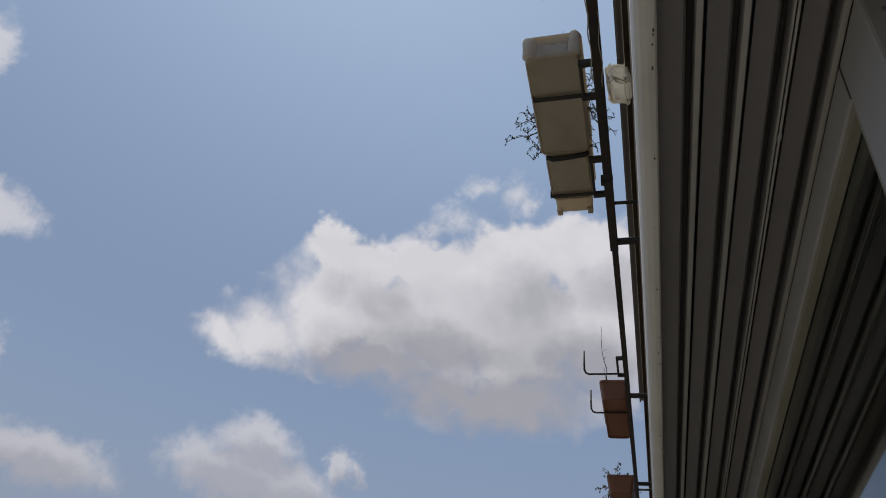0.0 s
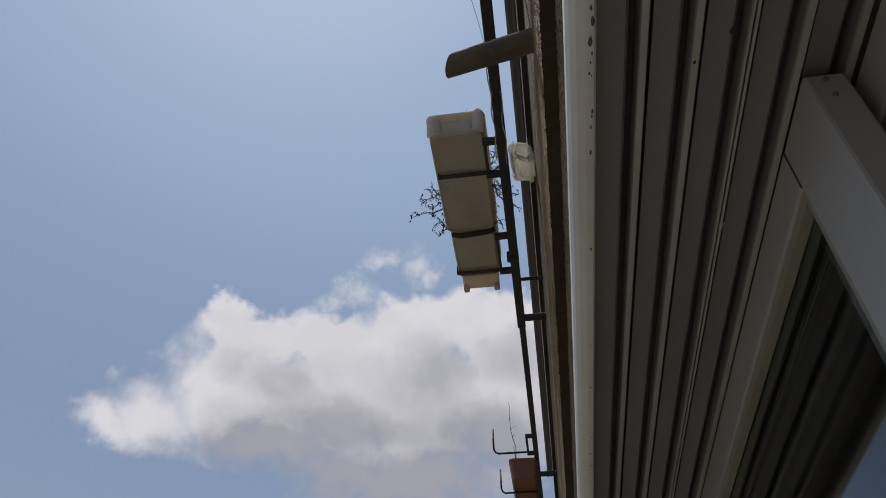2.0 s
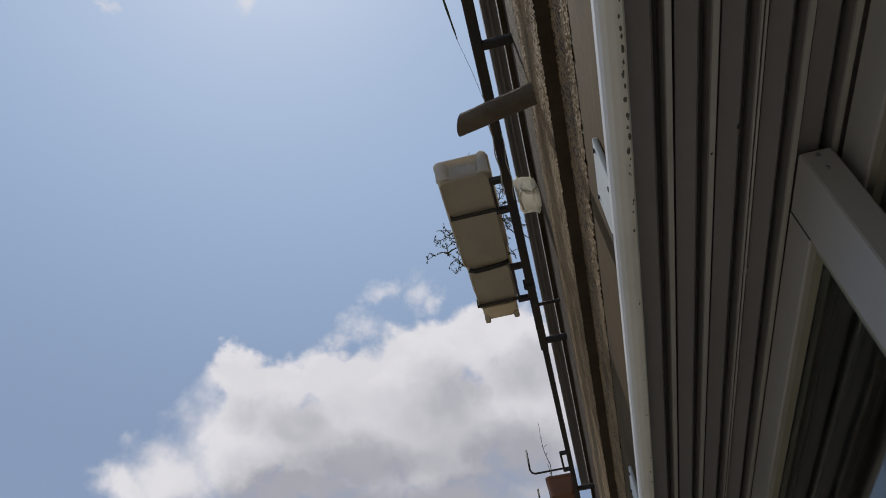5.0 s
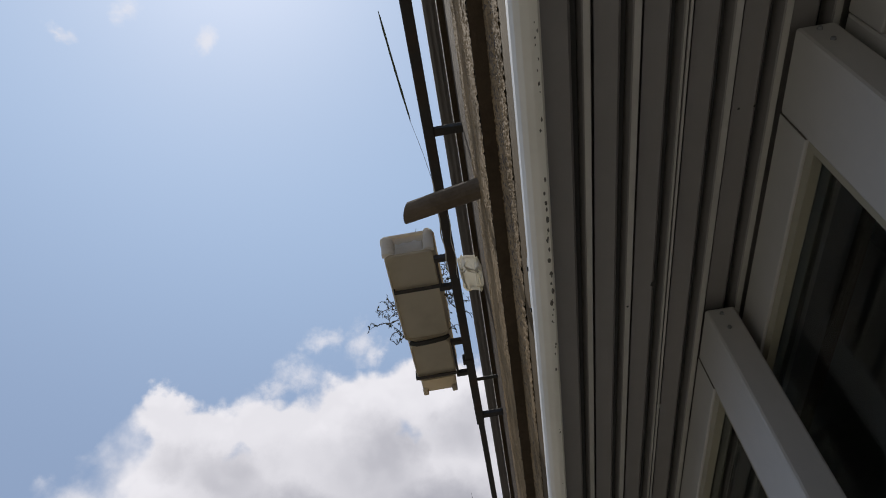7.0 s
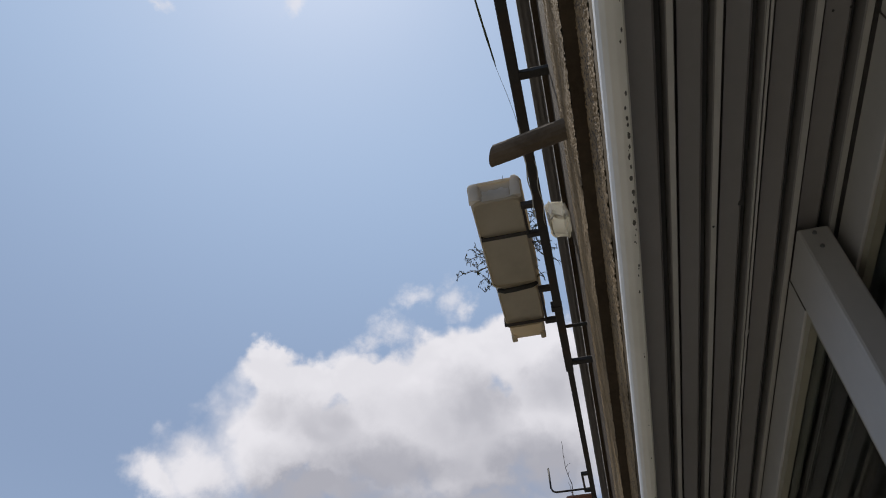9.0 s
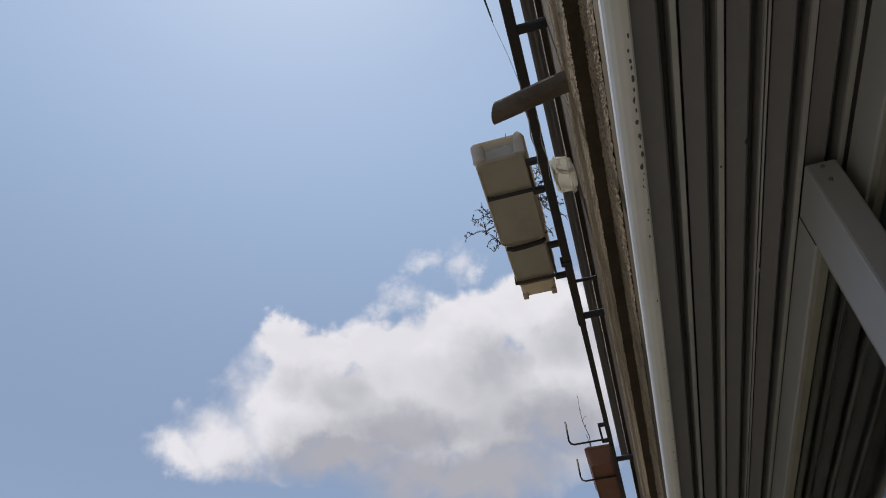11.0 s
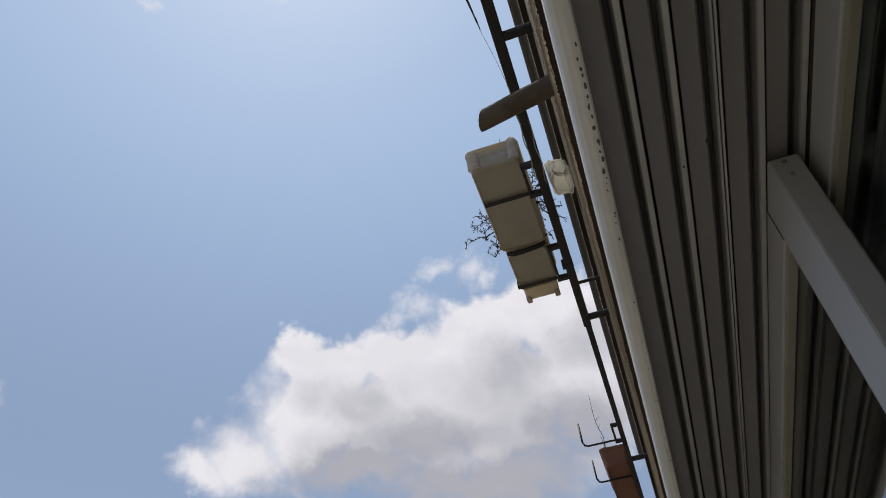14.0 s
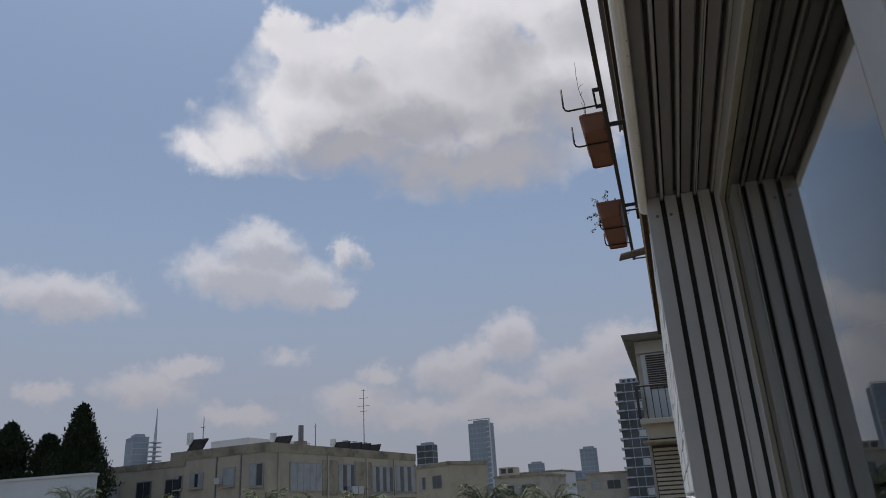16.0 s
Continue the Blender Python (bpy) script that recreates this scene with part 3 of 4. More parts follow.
part("blind", box((0.30, Y0, 12.42), (0.32, Y1 - 0.4, 13.45)), CURTAIN, upper, "dark drawn blind")
for y in (-3.4, -1.9, 0.25, 1.75, 3.4, 5.0):
    part("mullion", box((0.16, y, 12.44), (0.20, y + 0.05, 13.316), 0.003), ALU, upper)
part("cover_board", box((-0.0349, Y0, 13.36), (0.24, Y1 - 0.4, 13.45)), GRIMY, upper)

# ---------------------------------------------------------------- things on the facade
rail = thing("planter_rail", (-0.09, 2.0, 12.26), "dark rusty iron rail on short arms holding planters", "railing")
part("bar", box((-0.111, Y0, 12.255), (-0.075, 2.70, 12.285), 0.004), IRON, rail)
part("bar", box((-0.105, 2.66, 12.2625), (-0.077, 6.95, 12.2865), 0.004), IRON, rail)
for y in (-0.4, 1.117, 2.645, 4.11, 5.50):
    part("arm", box((-0.085, y - 0.014, 12.258), (0.03, y + 0.014, 12.280), 0.003), IRON, rail)
for y in (2.39, 5.62, 6.93):
    part("arm", tube([(-0.09, y, 12.27), (0.03, y, 12.27)], 0.008), IRON, rail)
part("clip", box((-0.122, 2.235, 12.25), (-0.074, 2.262, 12.292), 0.003), IRON, rail)


def trough_mesh(length, w_low, w_top, h, lip_w=0.008, wall=0.004):
    """An open planter trough on z = 0 with rounded corners, two feet ribs, a rim and an inner hollow. Runs along +y."""
    bm = bmesh.new()

    def ring(w, ln, z, r=0.022):
        out_ = []
        for cx, cy, a0 in ((w / 2 - r, ln / 2 - r, 0), (-w / 2 + r, ln / 2 - r, 90), (-w / 2 + r, -ln / 2 + r, 180), (w / 2 - r, -ln / 2 + r, 270)):
            for k in range(5):
                a = radians(a0 + 22.5 * k)
                out_.append(bm.verts.new((cx + r * math.cos(a), cy + r * math.sin(a), z)))
        return out_

    taper = (w_top - w_low)
    rings = [ring(w_low - 0.03, length - taper - 0.03, 0.010), ring(w_low - 0.012, length - taper - 0.012, 0.010), ring(w_low - 0.010, length - taper - 0.010, 0.0),
             ring(w_low, length - taper, 0.004), ring(w_low + taper * 0.5, length - taper * 0.5, h * 0.5),
             ring(w_top, length, h - 0.016), ring(w_top + lip_w, length + lip_w, h - 0.014), ring(w_top + lip_w, length + lip_w, h),
             ring(w_top - 2 * wall, length - 2 * wall, h), ring(w_top - 0.02, length - 0.02, h - 0.035)]
    for a, b in zip(rings, rings[1:]):
        for j in range(20):
            bm.faces.new((a[j], a[(j + 1) % 20], b[(j + 1) % 20], b[j]))
    bm.faces.new(rings[0])
    bm.faces.new(rings[-1])
    for v in bm.verts:
        v.co += 0.0025 * Vector((noise.noise(v.co * 9), noise.noise(v.co * 9 + Vector((4, 0, 0))), 0))
    return bm


def planter(at, length, w_low, w_top, h, mat, label, group, soil_sink=0.03):
    p = thing("planter", at, label, "planter", group)
    m = Matrix.Translation(at)
    body = trough_mesh(length, w_low, w_top, h)
    body.transform(m)
    part("trough", body, mat, p, soft_shade=False)
    s = box((-w_top / 2 + 0.012, -length / 2 + 0.012, h - soil_sink - 0.01), (w_top / 2 - 0.012, length / 2 - 0.012, h - soil_sink), 0.0)
    s.transform(m)
    part("soil", s, SOIL, p, "dry dark soil")
    return p


def hanger(y0, y1, x_out, strap_z, rise, name="planter_hanger"):
    """A bent iron hanger: two stubs on the rail, a link between them and a flat strap under the planter, turned up outside."""
    hgr = thing(name, (-0.1, y1, 12.26), "dark bent iron hanger clamped to the planter rail", "bracket", "planter hangers")
    part("stub", box((-0.168, y0 - 0.011, 12.258), (-0.108, y0 + 0.011, 12.282), 0.003), IRON, hgr)
    part("stub", box((-0.168, y1 - 0.011, 12.258), (-0.108, y1 + 0.011, 12.282), 0.003), IRON, hgr)
    part("link", box((-0.166, y0, 12.262), (-0.156, y1, 12.278), 0.002), IRON, hgr)
    bm = bmesh.new()
    w = 0.009
    add_box(bm, (x_out, y1 - w, strap_z - 0.005), (-0.150, y1 + w, strap_z), 0.0015)
    add_box(bm, (x_out - 0.005, y1 - w, strap_z - 0.005), (x_out, y1 + w, strap_z + rise), 0.0015)
    part("strap", bm, IRON, hgr)
    return hgr


def hanger_loop(y0, y1):
    hgr = thing("planter_hanger", (-0.1, y1, 12.26), "dark square iron loop fixed to the rail", "bracket", "planter hangers")
    part("stub", box((-0.150, y0 - 0.010, 12.262), (-0.108, y0 + 0.010, 12.282), 0.003), IRON, hgr)
    part("stub", box((-0.150, y1 - 0.010, 12.262), (-0.108, y1 + 0.010, 12.282), 0.003), IRON, hgr)
    part("link", box((-0.150, y0, 12.264), (-0.138, y1, 12.280), 0.002), IRON, hgr)
    return hgr


def wire_hanger(y, x_out, x_in, z, rise, r=0.006):
    hgr = thing("planter_hanger", (-0.1, y, 12.26), "thin dark wire hanger bent up like a hook", "bracket", "planter hangers")
    pts = [(x_out, y, z + rise), (x_out + 0.002, y, z + 0.03), (x_out + 0.012, y, z + 0.008), (x_out + 0.03, y, z), (x_in, y, z),
           (x_in + 0.012, y, z + 0.008), (-0.098, y, 12.2485)]
    part("hook", tube(pts, r, 8), IRON, hgr, soft_shade=True)
    return hgr


HANG = Vector((0.009, 0.013, 0.0))      # how far the planters and what grows in them sit from the round numbers below


def hung(*things):
    for ob in things:
        ob.location = ob.location + HANG


white_a = planter((-0.260, 1.848, 12.285), 0.486, 0.188, 0.206, 0.112, TROUGH, "yellowed white plastic trough planter hung on the rail", "white planters")
white_b = planter((-0.256, 2.225, 12.281), 0.262, 0.170, 0.190, 0.122, TROUGH, "smaller yellowed white plastic trough planter on the rail", "white planters")
# raised far end of the smaller trough, with two feet
far_end = box((-0.334, 2.325, 12.312), (-0.178, 2.462, 12.392), 0.012)
for x in (-0.322, -0.190):
    add_box(far_end, (x - 0.012, 2.430, 12.300), (x + 0.012, 2.468, 12.330), 0.005)
part("end_moulding", far_end, TROUGH, white_b, "pale raised end of the trough with feet")
# Added dark strip that stands in for the shadow between the two troughs.
band = thing("gap_shade", (-0.25, 2.095, 12.28), "dark sagging strip standing in for shade between the two troughs", "band")
bow = bmesh.new()
add_tube(bow, [(-0.335, 2.108, 12.298), (-0.31, 2.104, 12.284), (-0.27, 2.098, 12.279), (-0.23, 2.094, 12.279), (-0.19, 2.094, 12.284), (-0.172, 2.096, 12.298)], 0.011, 6)
part("strap", bow, SLOT, band)
# the moulded near end of the larger trough
cap = bmesh.new()
cols_e, rows_e = 48, 10
front = []
for r in range(rows_e + 1):
    line = []
    for c in range(cols_e + 1):
        f = c / cols_e
        x = -0.360 + 0.200 * f
        horn = min(max((f - 0.76) / 0.10, 0.0), 1.0)
        lobe = min(max((0.24 - f) / 0.10, 0.0), 1.0)
        top = 12.372 + 0.034 * horn * (1.0 - 0.25 * (f > 0.95)) + 0.014 * lobe - 0.006 * math.sin(math.pi * f) + 0.004 * noise.noise((f * 9, 0, 3))
        zz = 12.296 + (top - 12.296) * r / rows_e
        up_ = r / rows_e
        bulge = 0.022 * math.sqrt(max(1 - ((f - 0.11) / 0.13) ** 2, 0.0)) + 0.017 * math.sqrt(max(1 - ((f - 0.91) / 0.11) ** 2, 0.0))
        bulge = bulge * (0.45 + 0.55 * up_) + 0.006 * math.sin(math.pi * up_) * (0.25 < f < 0.78) + 0.003 * noise.noise((f * 7, r * 0.6, 1))
        line.append(cap.verts.new((x, 1.612 - bulge, zz)))
    front.append(line)
back_rows = [[cap.verts.new((v.co.x, 1.622, v.co.z)) for v in line] for line in front]
for r in range(rows_e):
    for c in range(cols_e):
        cap.faces.new((front[r][c], front[r][c + 1], front[r + 1][c + 1], front[r + 1][c]))
        cap.faces.new((back_rows[r][c], back_rows[r + 1][c], back_rows[r + 1][c + 1], back_rows[r][c + 1]))
for r, flip in ((0, False), (rows_e, True)):
    for c in range(cols_e):
        cap.faces.new((front[r][c], back_rows[r][c], back_rows[r][c + 1], front[r][c + 1]))
for c in (0, cols_e):
    for r in range(rows_e):
        cap.faces.new((front[r][c], front[r + 1][c], back_rows[r + 1][c], back_rows[r][c]))
part("end_moulding", cap, SHELL, white_a, "moulded end of the trough, brightened for sun shining through")
hanger(1.647, 1.795, -0.343, 12.2835, 0.035)
hanger(2.112, 2.315, -0.342, 12.2795, 0.035)

terra_a = planter((-0.188, 4.50, 12.306), 0.60, 0.145, 0.170, 0.125, TERRACOTTA, "terracotta-coloured plastic trough planter on wire hooks", "terracotta planters")
terra_b = planter((-0.222, 6.20, 12.300), 0.90, 0.165, 0.210, 0.140, TERRACOTTA, "terracotta-coloured plastic trough planter with weeds", "terracotta planters")
hanger_loop(3.66, 3.85)
wire_hanger(3.895, -0.345, -0.118, 12.306, 0.16)
wire_hanger(4.395, -0.345, -0.118, 12.306, 0.16)
wire_hanger(6.05, -0.335, -0.118, 12.300, 0.12)
wire_hanger(6.50, -0.335, -0.118, 12.300, 0.12)


def shrub(name, root, tips, label, seed, leaf=0.007, bare=False):
    """Thin crooked twigs from a root, forked, with scattered small leaves."""
    rnd_ = random.Random(seed)
    sh = thing(name, root, label, "plant")
    stems, leaves = bmesh.new(), bmesh.new()
    for tip in tips:
        a, b = Vector(root), Vector(tip)
        pts = [a.lerp(b, k / 6) + Vector([rnd_.uniform(-1, 1) * 0.012 * (0 < k < 6) for _ in range(3)]) for k in range(7)]
        add_tube(stems, pts, 0.0030, 5, 0.0012)
        for k in range(2, 7):
            for _ in range(1 if bare else 3):
                d = Vector([rnd_.uniform(-1, 1) for _ in range(3)]).normalized() * rnd_.uniform(0.015, 0.045)
                mid, end = pts[k] + d * 0.5 + Vector((0, 0, 0.006)), pts[k] + d
                add_tube(stems, [pts[k], mid, end], 0.0016, 4, 0.0009)
                for _ in range(0 if bare else 3):
                    c = end.lerp(pts[k], rnd_.uniform(0, 0.5)) + Vector([rnd_.uniform(-1, 1) * 0.006 for _ in range(3)])
                    u = Vector([rnd_.uniform(-1, 1) for _ in range(3)]).normalized()
                    w = u.orthogonal().normalized()
                    s = leaf * rnd_.uniform(0.5, 1.2)
                    vs = [leaves.verts.new(c + s * q) for q in (-u, 0.5 * w, u, -0.5 * w)]
                    leaves.faces.new(vs)
    part("twig_tangle", stems, TWIG, sh, "brown dry twigs")
    if not bare:
        part("leaves", leaves, LEAF, sh, "sparse small dull green leaves")
    return sh


shrub("dry_shrub", (-0.30, 2.00, 12.370), [(-0.512, 2.11, 12.42), (-0.42, 1.98, 12.44), (-0.46, 2.03, 12.45), (-0.405, 2.18, 12.37), (-0.40, 2.12, 12.39),
                                         (-0.44, 2.10, 12.47)], "dry straggling shrub with few small leaves", 3)
shrub("dry_shrub", (-0.20, 1.90, 12.370), [(-0.115, 1.87, 12.40), (-0.105, 1.97, 12.38), (-0.06, 2.02, 12.40), (-0.07, 2.06, 12.37), (-0.135, 2.15, 12.37),
                                         (-0.12, 1.80, 12.42)], "dry straggling shrub beside the rail", 5)
shrub("dry_stalk", (-0.22, 1.70, 12.370), [(-0.235, 1.66, 12.47)], "single short dry stalk", 6, bare=True)
shrub("dry_stalk", (-0.235, 4.26, 12.400), [(-0.243, 3.98, 12.66), (-0.24, 4.20, 12.50)], "tall thin dry stalk in the terracotta planter", 8, bare=True)
shrub("weed", (-0.26, 5.95, 12.405), [(-0.42, 5.95, 12.40), (-0.35, 5.85, 12.52), (-0.24, 5.80, 12.55), (-0.41, 6.15, 12.34), (-0.18, 5.9, 12.50), (-0.07, 6.0, 12.42)],
      "straggling green weed in the terracotta planter", 9, leaf=0.012)


hung(*[ob for ob in scene.collection.all_objects if ob.parent is None and ob.name.split(".")[0] in
       ("planter", "planter_hanger", "gap_shade", "dry_shrub", "dry_stalk", "weed")])


def spout(y0, y1, x_end, z, label):
    sp = thing("roof_spout", (0.02, y0, z), label, "spout", "drain spouts")
    bm = bmesh.new()
    n, r = 16, 0.028
    rings = []
    for k, rr in [(k, r) for k in range(13)] + [(12, r - 0.010), (8, r - 0.011)]:
        f = k / 12
        x, y = 0.04 + (x_end - 0.04) * f, y0 + (y1 - y0) * f
        line = []
        for j in range(n):
            a = 2 * math.pi * j / n
            wob = 1 + 0.05 * noise.noise((x * 14, math.cos(a) * 2, math.sin(a) * 2))
            flat_top = min(math.sin(a), 0.55)
            line.append(bm.verts.new((x + 0.012 * math.sin(a) * f, y + rr * wob * math.cos(a), z + rr * 1.15 * wob * flat_top)))
        rings.append(line)
    for a, b in zip(rings, rings[1:]):
        for j in range(n):
            bm.faces.new((a[j], a[(j + 1) % n], b[(j + 1) % n], b[j]))
    bm.faces.new(rings[0])
    bm.faces.new(rings[-1])
    part("channel", bm, CONCRETE, sp, soft_shade=False)
    return sp


spout(0.993, 1.038, -0.180, 11.745, "brown half-round concrete drain spout jutting from wall")
spout(5.12, 5.20, -0.166, 11.745, "grey half-round concrete drain spout jutting from wall")


def bag():
    b = thing("plastic_bag", (-0.026, 1.803, 12.30), "crumpled translucent white plastic bag caught behind the rail", "bag")
    bm = bmesh.new()
    bmesh.ops.create_icosphere(bm, subdivisions=4, radius=1.0)
    for v in bm.verts:
        c = v.co.copy()
        sq = Vector([math.copysign(abs(k) ** 0.30, k) for k in c])
        v.co = Vector((-0.026 + 0.038 * sq.x, 1.832 + 0.058 * sq.y + 0.010 * sq.x, 12.350 + 0.045 * sq.z))
        v.co += 0.020 * Vector((noise.noise(c * 2.5), noise.noise(c * 2.5 + Vector((7, 0, 0))), noise.noise(c * 3 + Vector((0, 5, 0)))))
    part("film", bm, BAG, b)
    return b


bag()


def ribbon(points, width, thick=0.0015):
    bm = bmesh.new()
    rows_ = []
    for k, p in enumerate(points):
        p = Vector(p)
        w = width * (0.5 + 0.5 * abs(noise.noise((k * 0.7, 3, 1)))) * (0.35 if k in (0, len(points) - 1) else 1)
        rows_.append([bm.verts.new(p + Vector(o)) for o in ((-w, 0, 0), (w, 0, 0), (w, 0, thick), (-w, 0, thick))])
    for a, b in zip(rows_, rows_[1:]):
        for j in range(4):
            bm.faces.new((a[j], a[(j + 1) % 4], b[(j + 1) % 4], b[j]))
    bm.faces.new(rows_[0])
    bm.faces.new(rows_[-1])
    return bm


strip = part("torn_strip", ribbon([(-0.112 + 0.003 * math.sin(k * 1.3), 1.28 + 0.03 * k, 12.252 + 0.004 * math.sin(k * 2.1)) for k in range(16)], 0.0035), RAG)
tagged(strip, "torn pale rag strip tied along the rail", "rag")
strip = part("torn_strip", ribbon([(-0.079 + 0.004 * math.sin(k), 1.45 + 0.026 * k, 12.252 + 0.003 * math.sin(k * 1.7)) for k in range(13)], 0.0025), RAG)
tagged(strip, "thin pale cloth string along the rail", "rag")
feather = part("dry_reed", ribbon([(-0.193 + 0.036 * k / 12, 0.815 + 0.43 * k / 12, 12.60 - 0.02 * math.sin(k / 12 * 3)) for k in range(13)], 0.006), LEAF)
tagged(feather, "long dry reed leaf hanging over the rail", "leaf")
part("stalk", tube([(-0.160, 1.235, 12.598), (-0.13, 1.30, 12.45), (-0.105, 1.36, 12.285)], 0.0008, 5), TWIG, feather)

for ya, yb in ((0.665, 0.785), (1.66, 1.78)):
    c = thing("cover_plate", (0.045, ya, 11.0), "small white plastic cover plate screwed to the wall", "cover", "cover plates")
    part("plate", box((0.037, ya, 10.950), (0.0458, yb, 11.070), 0.003), COVER, c)
    for y, zz in ((ya + 0.014, 11.056), (yb - 0.014, 11.056), (yb - 0.014, 10.964), (ya + 0.014, 10.964)):
        bm = bmesh.new()
        bmesh.ops.create_cone(bm, cap_ends=True, segments=10, radius1=0.0045, radius2=0.003, depth=0.003, matrix=pose(0.0356, y, zz, 0, 90, 0))
        part("screw", bm, SLOT, c)

# ---------------------------------------------------------------- the houses across the way
def face_frame(origin, angle):
    """A frame on a wall: u along the wall, n out of it, z up."""
    return Matrix.Translation(origin) @ Matrix.Rotation(angle, 4, "Z")


def put_box(m, lo, hi, name, mat, parent, label="", bevel=0.0):
    bm = box(lo, hi, bevel)
    bm.transform(m)
    return part(name, bm, mat, parent, label)


def wall_window(m, u, z, w, h, parent, style="glass", panes=2, sill=True):
    """A recessed-looking window on a wall whose outside is -n (local y negative)."""
    fr = put_box(m, (u - 0.06, -0.05, z - 0.06), (u + w + 0.06, 0.02, z + h + 0.06), "window", WINDOW_FRAME if style != "dark" else STEEL, parent)
    n = max(panes, 1)
    for k in range(n):
        a = u + w * k / n + 0.03
        b = u + w * (k + 1) / n - 0.03
        mat = FAR_GLASS if (style == "dark" or (style == "mixed" and k % 2) or style == "glass") else PANE_PALE
        put_box(m, (a, -0.058, z), (b, -0.0505, z + h), "pane", mat, fr)
    if sill:
        put_box(m, (u - 0.1, -0.14, z - 0.13), (u + w + 0.1, -0.051, z - 0.065), "sill", BEIGE_2, fr)
    return fr


def boiler(at, label="white solar water tank with tilted dark collector", tall=1.0):
    b = thing("solar_heater", at, label, "water heater", "roof water heaters")
    x, y, z = at
    bm = bmesh.new()
    bmesh.ops.create_cone(bm, cap_ends=True, segments=16, radius1=0.21, radius2=0.21, depth=tall, matrix=pose(x, y, z + 0.5 + tall / 2))
    part("tank", bm, TANK, b)
    bm = box((-0.55, -0.04, -0.5), (0.55, 0.04, 0.5))
    bm.transform(pose(x + 0.75, y - 0.2, z + 0.42, -40, 0, 0))
    part("collector", bm, PANEL, b, "dark tilted collector panel")
    part("stand", tube([(x, y, z), (x, y, z + 0.55)], 0.05), STEEL, b)
    return b


def antenna(at, height, arms):
    a = thing("roof_antenna", at, "thin metal television antenna mast on the roof", "antenna", "roof antennas")
    x, y, z = at
    part("mast", tube([(x, y, z), (x, y, z + height)], 0.04, 6, 0.02), STEEL, a)
    for f, w in arms:
        part("crossbar", tube([(x - w, y, z + height * f), (x + w, y, z + height * f)], 0.018, 5), STEEL, a)
    return a


house = thing("apartment_house", (-22.63, 38.0, 0), "weathered beige four-storey apartment house with stained parapet", "house", "houses across the way")
ANG = math.atan2(17.7, 2.8) - math.pi / 2
M_L = face_frame((-22.63, 38.0, 0), ANG)           # local -x: along the left face, local -y: towards us
ROOF_Z = 14.34
put_box(M_L, (-7.7, 0.0, 0), (0.0, 18.0, ROOF_Z - 0.55), "wall", BEIGE, house)
put_box(M_L, (-7.72, -0.03, ROOF_Z - 0.55), (0.03, 18.03, ROOF_Z), "parapet", PARAPET, house, "dark stained concrete parapet")
M_R = M_L @ Matrix.Rotation(math.pi / 2, 4, "Z")   # local x runs along the right face, -y out of it
for u, z, w, h, st, n in ((-7.15, 12.15, 0.55, 0.72, "mixed", 2), (-5.9, 12.15, 0.95, 0.75, "mixed", 3), (-3.3, 12.1, 0.85, 0.95, "pale", 1), (-1.25, 11.95, 0.95, 1.2, "mixed", 2)):
    wall_window(M_L, u, z, w, h, house, st, n)
for u in (-3.9, -2.0):
    put_box(M_L, (u, -0.07, 8), (u + 0.07, -0.001, ROOF_Z - 0.56), "drain_pipe", STEEL, house)
put_box(M_L, (-3.75, -0.32, 12.2), (-3.35, -0.051, 12.55), "air_conditioner", BLIND, house, "small white air conditioner box")
for u, z, w, h, st, n in ((2.1, 11.6, 3.2, 1.6, "pale", 5), (7.2, 11.5, 1.9, 1.75, "mixed", 4), (11.4, 11.5, 2.9, 1.7, "mixed", 6), (14.8, 11.5, 2.9, 1.8, "mixed", 5)):
    wall_window(M_R, u, z, w, h, house, st, n, sill=False)
for u in (0.9, 5.9, 10.6, 14.5):
    put_box(M_R, (u, -0.08, 5), (u + 0.16, -0.001, ROOF_Z - 0.56), "pilaster", BEIGE_2, house)
for u, w in ((5.4, 0.45), (6.1, 1.0), (9.2, 1.3), (10.78, 0.55), (17.75, 0.25)):
    put_box(M_R, (u, -0.045, 11.3), (u + w, -0.001, 13.5), "panel", PARAPET, house, "dark brown stained wall panel")
put_box(M_R, (10.8, -0.7, 11.05), (18.0, -0.001, 11.2), "balcony", BEIGE_2, house, "thin concrete balcony slab")
for k in range(2):
    put_box(M_R, (8.2 + k * 0.75, -0.45, 11.35), (8.85 + k * 0.75, -0.06, 11.85), "air_conditioner", BLIND, house, "white air conditioner box")
for zf in (8.9, 6.1, 3.3):
    for u, w in ((-5.3, 0.95), (-1.25, 0.95)):
        wall_window(M_L, u, zf, w, 1.1, house, "mixed", 2)
    for u, w in ((2.1, 3.2), (7.2, 1.9), (11.4, 2.9)):
        wall_window(M_R, u, zf, w, 1.4, house, "mixed", 4, sill=False)
stair = part("stair_box", (lambda b: (b.transform(M_L), b)[1])(box((-5.2, 0.8, ROOF_Z), (-2.2, 7, ROOF_Z + 0.5))), WHITE_WALL, house, "white roof stair box")

wing = thing("apartment_house", (-30, 39.5, 0), "beige rendered wing of the apartment house", "house", "houses across the way")
M_W = face_frame((-29.0, 39.0, 0), ANG)
put_box(M_W, (-8.0, 0, 0), (0, 10, 13.45), "wall", BEIGE, wing)
put_box(M_W, (-8.02, -0.03, 13.45), (0.02, 10, 13.85), "parapet", PARAPET, wing, "stained parapet")
for u, st in ((-6.8, "pale"), (-4.0, "dark"), (-1.5, "dark")):
    wall_window(M_W, u, 11.4, 1.2, 1.3, wing, st, 2)

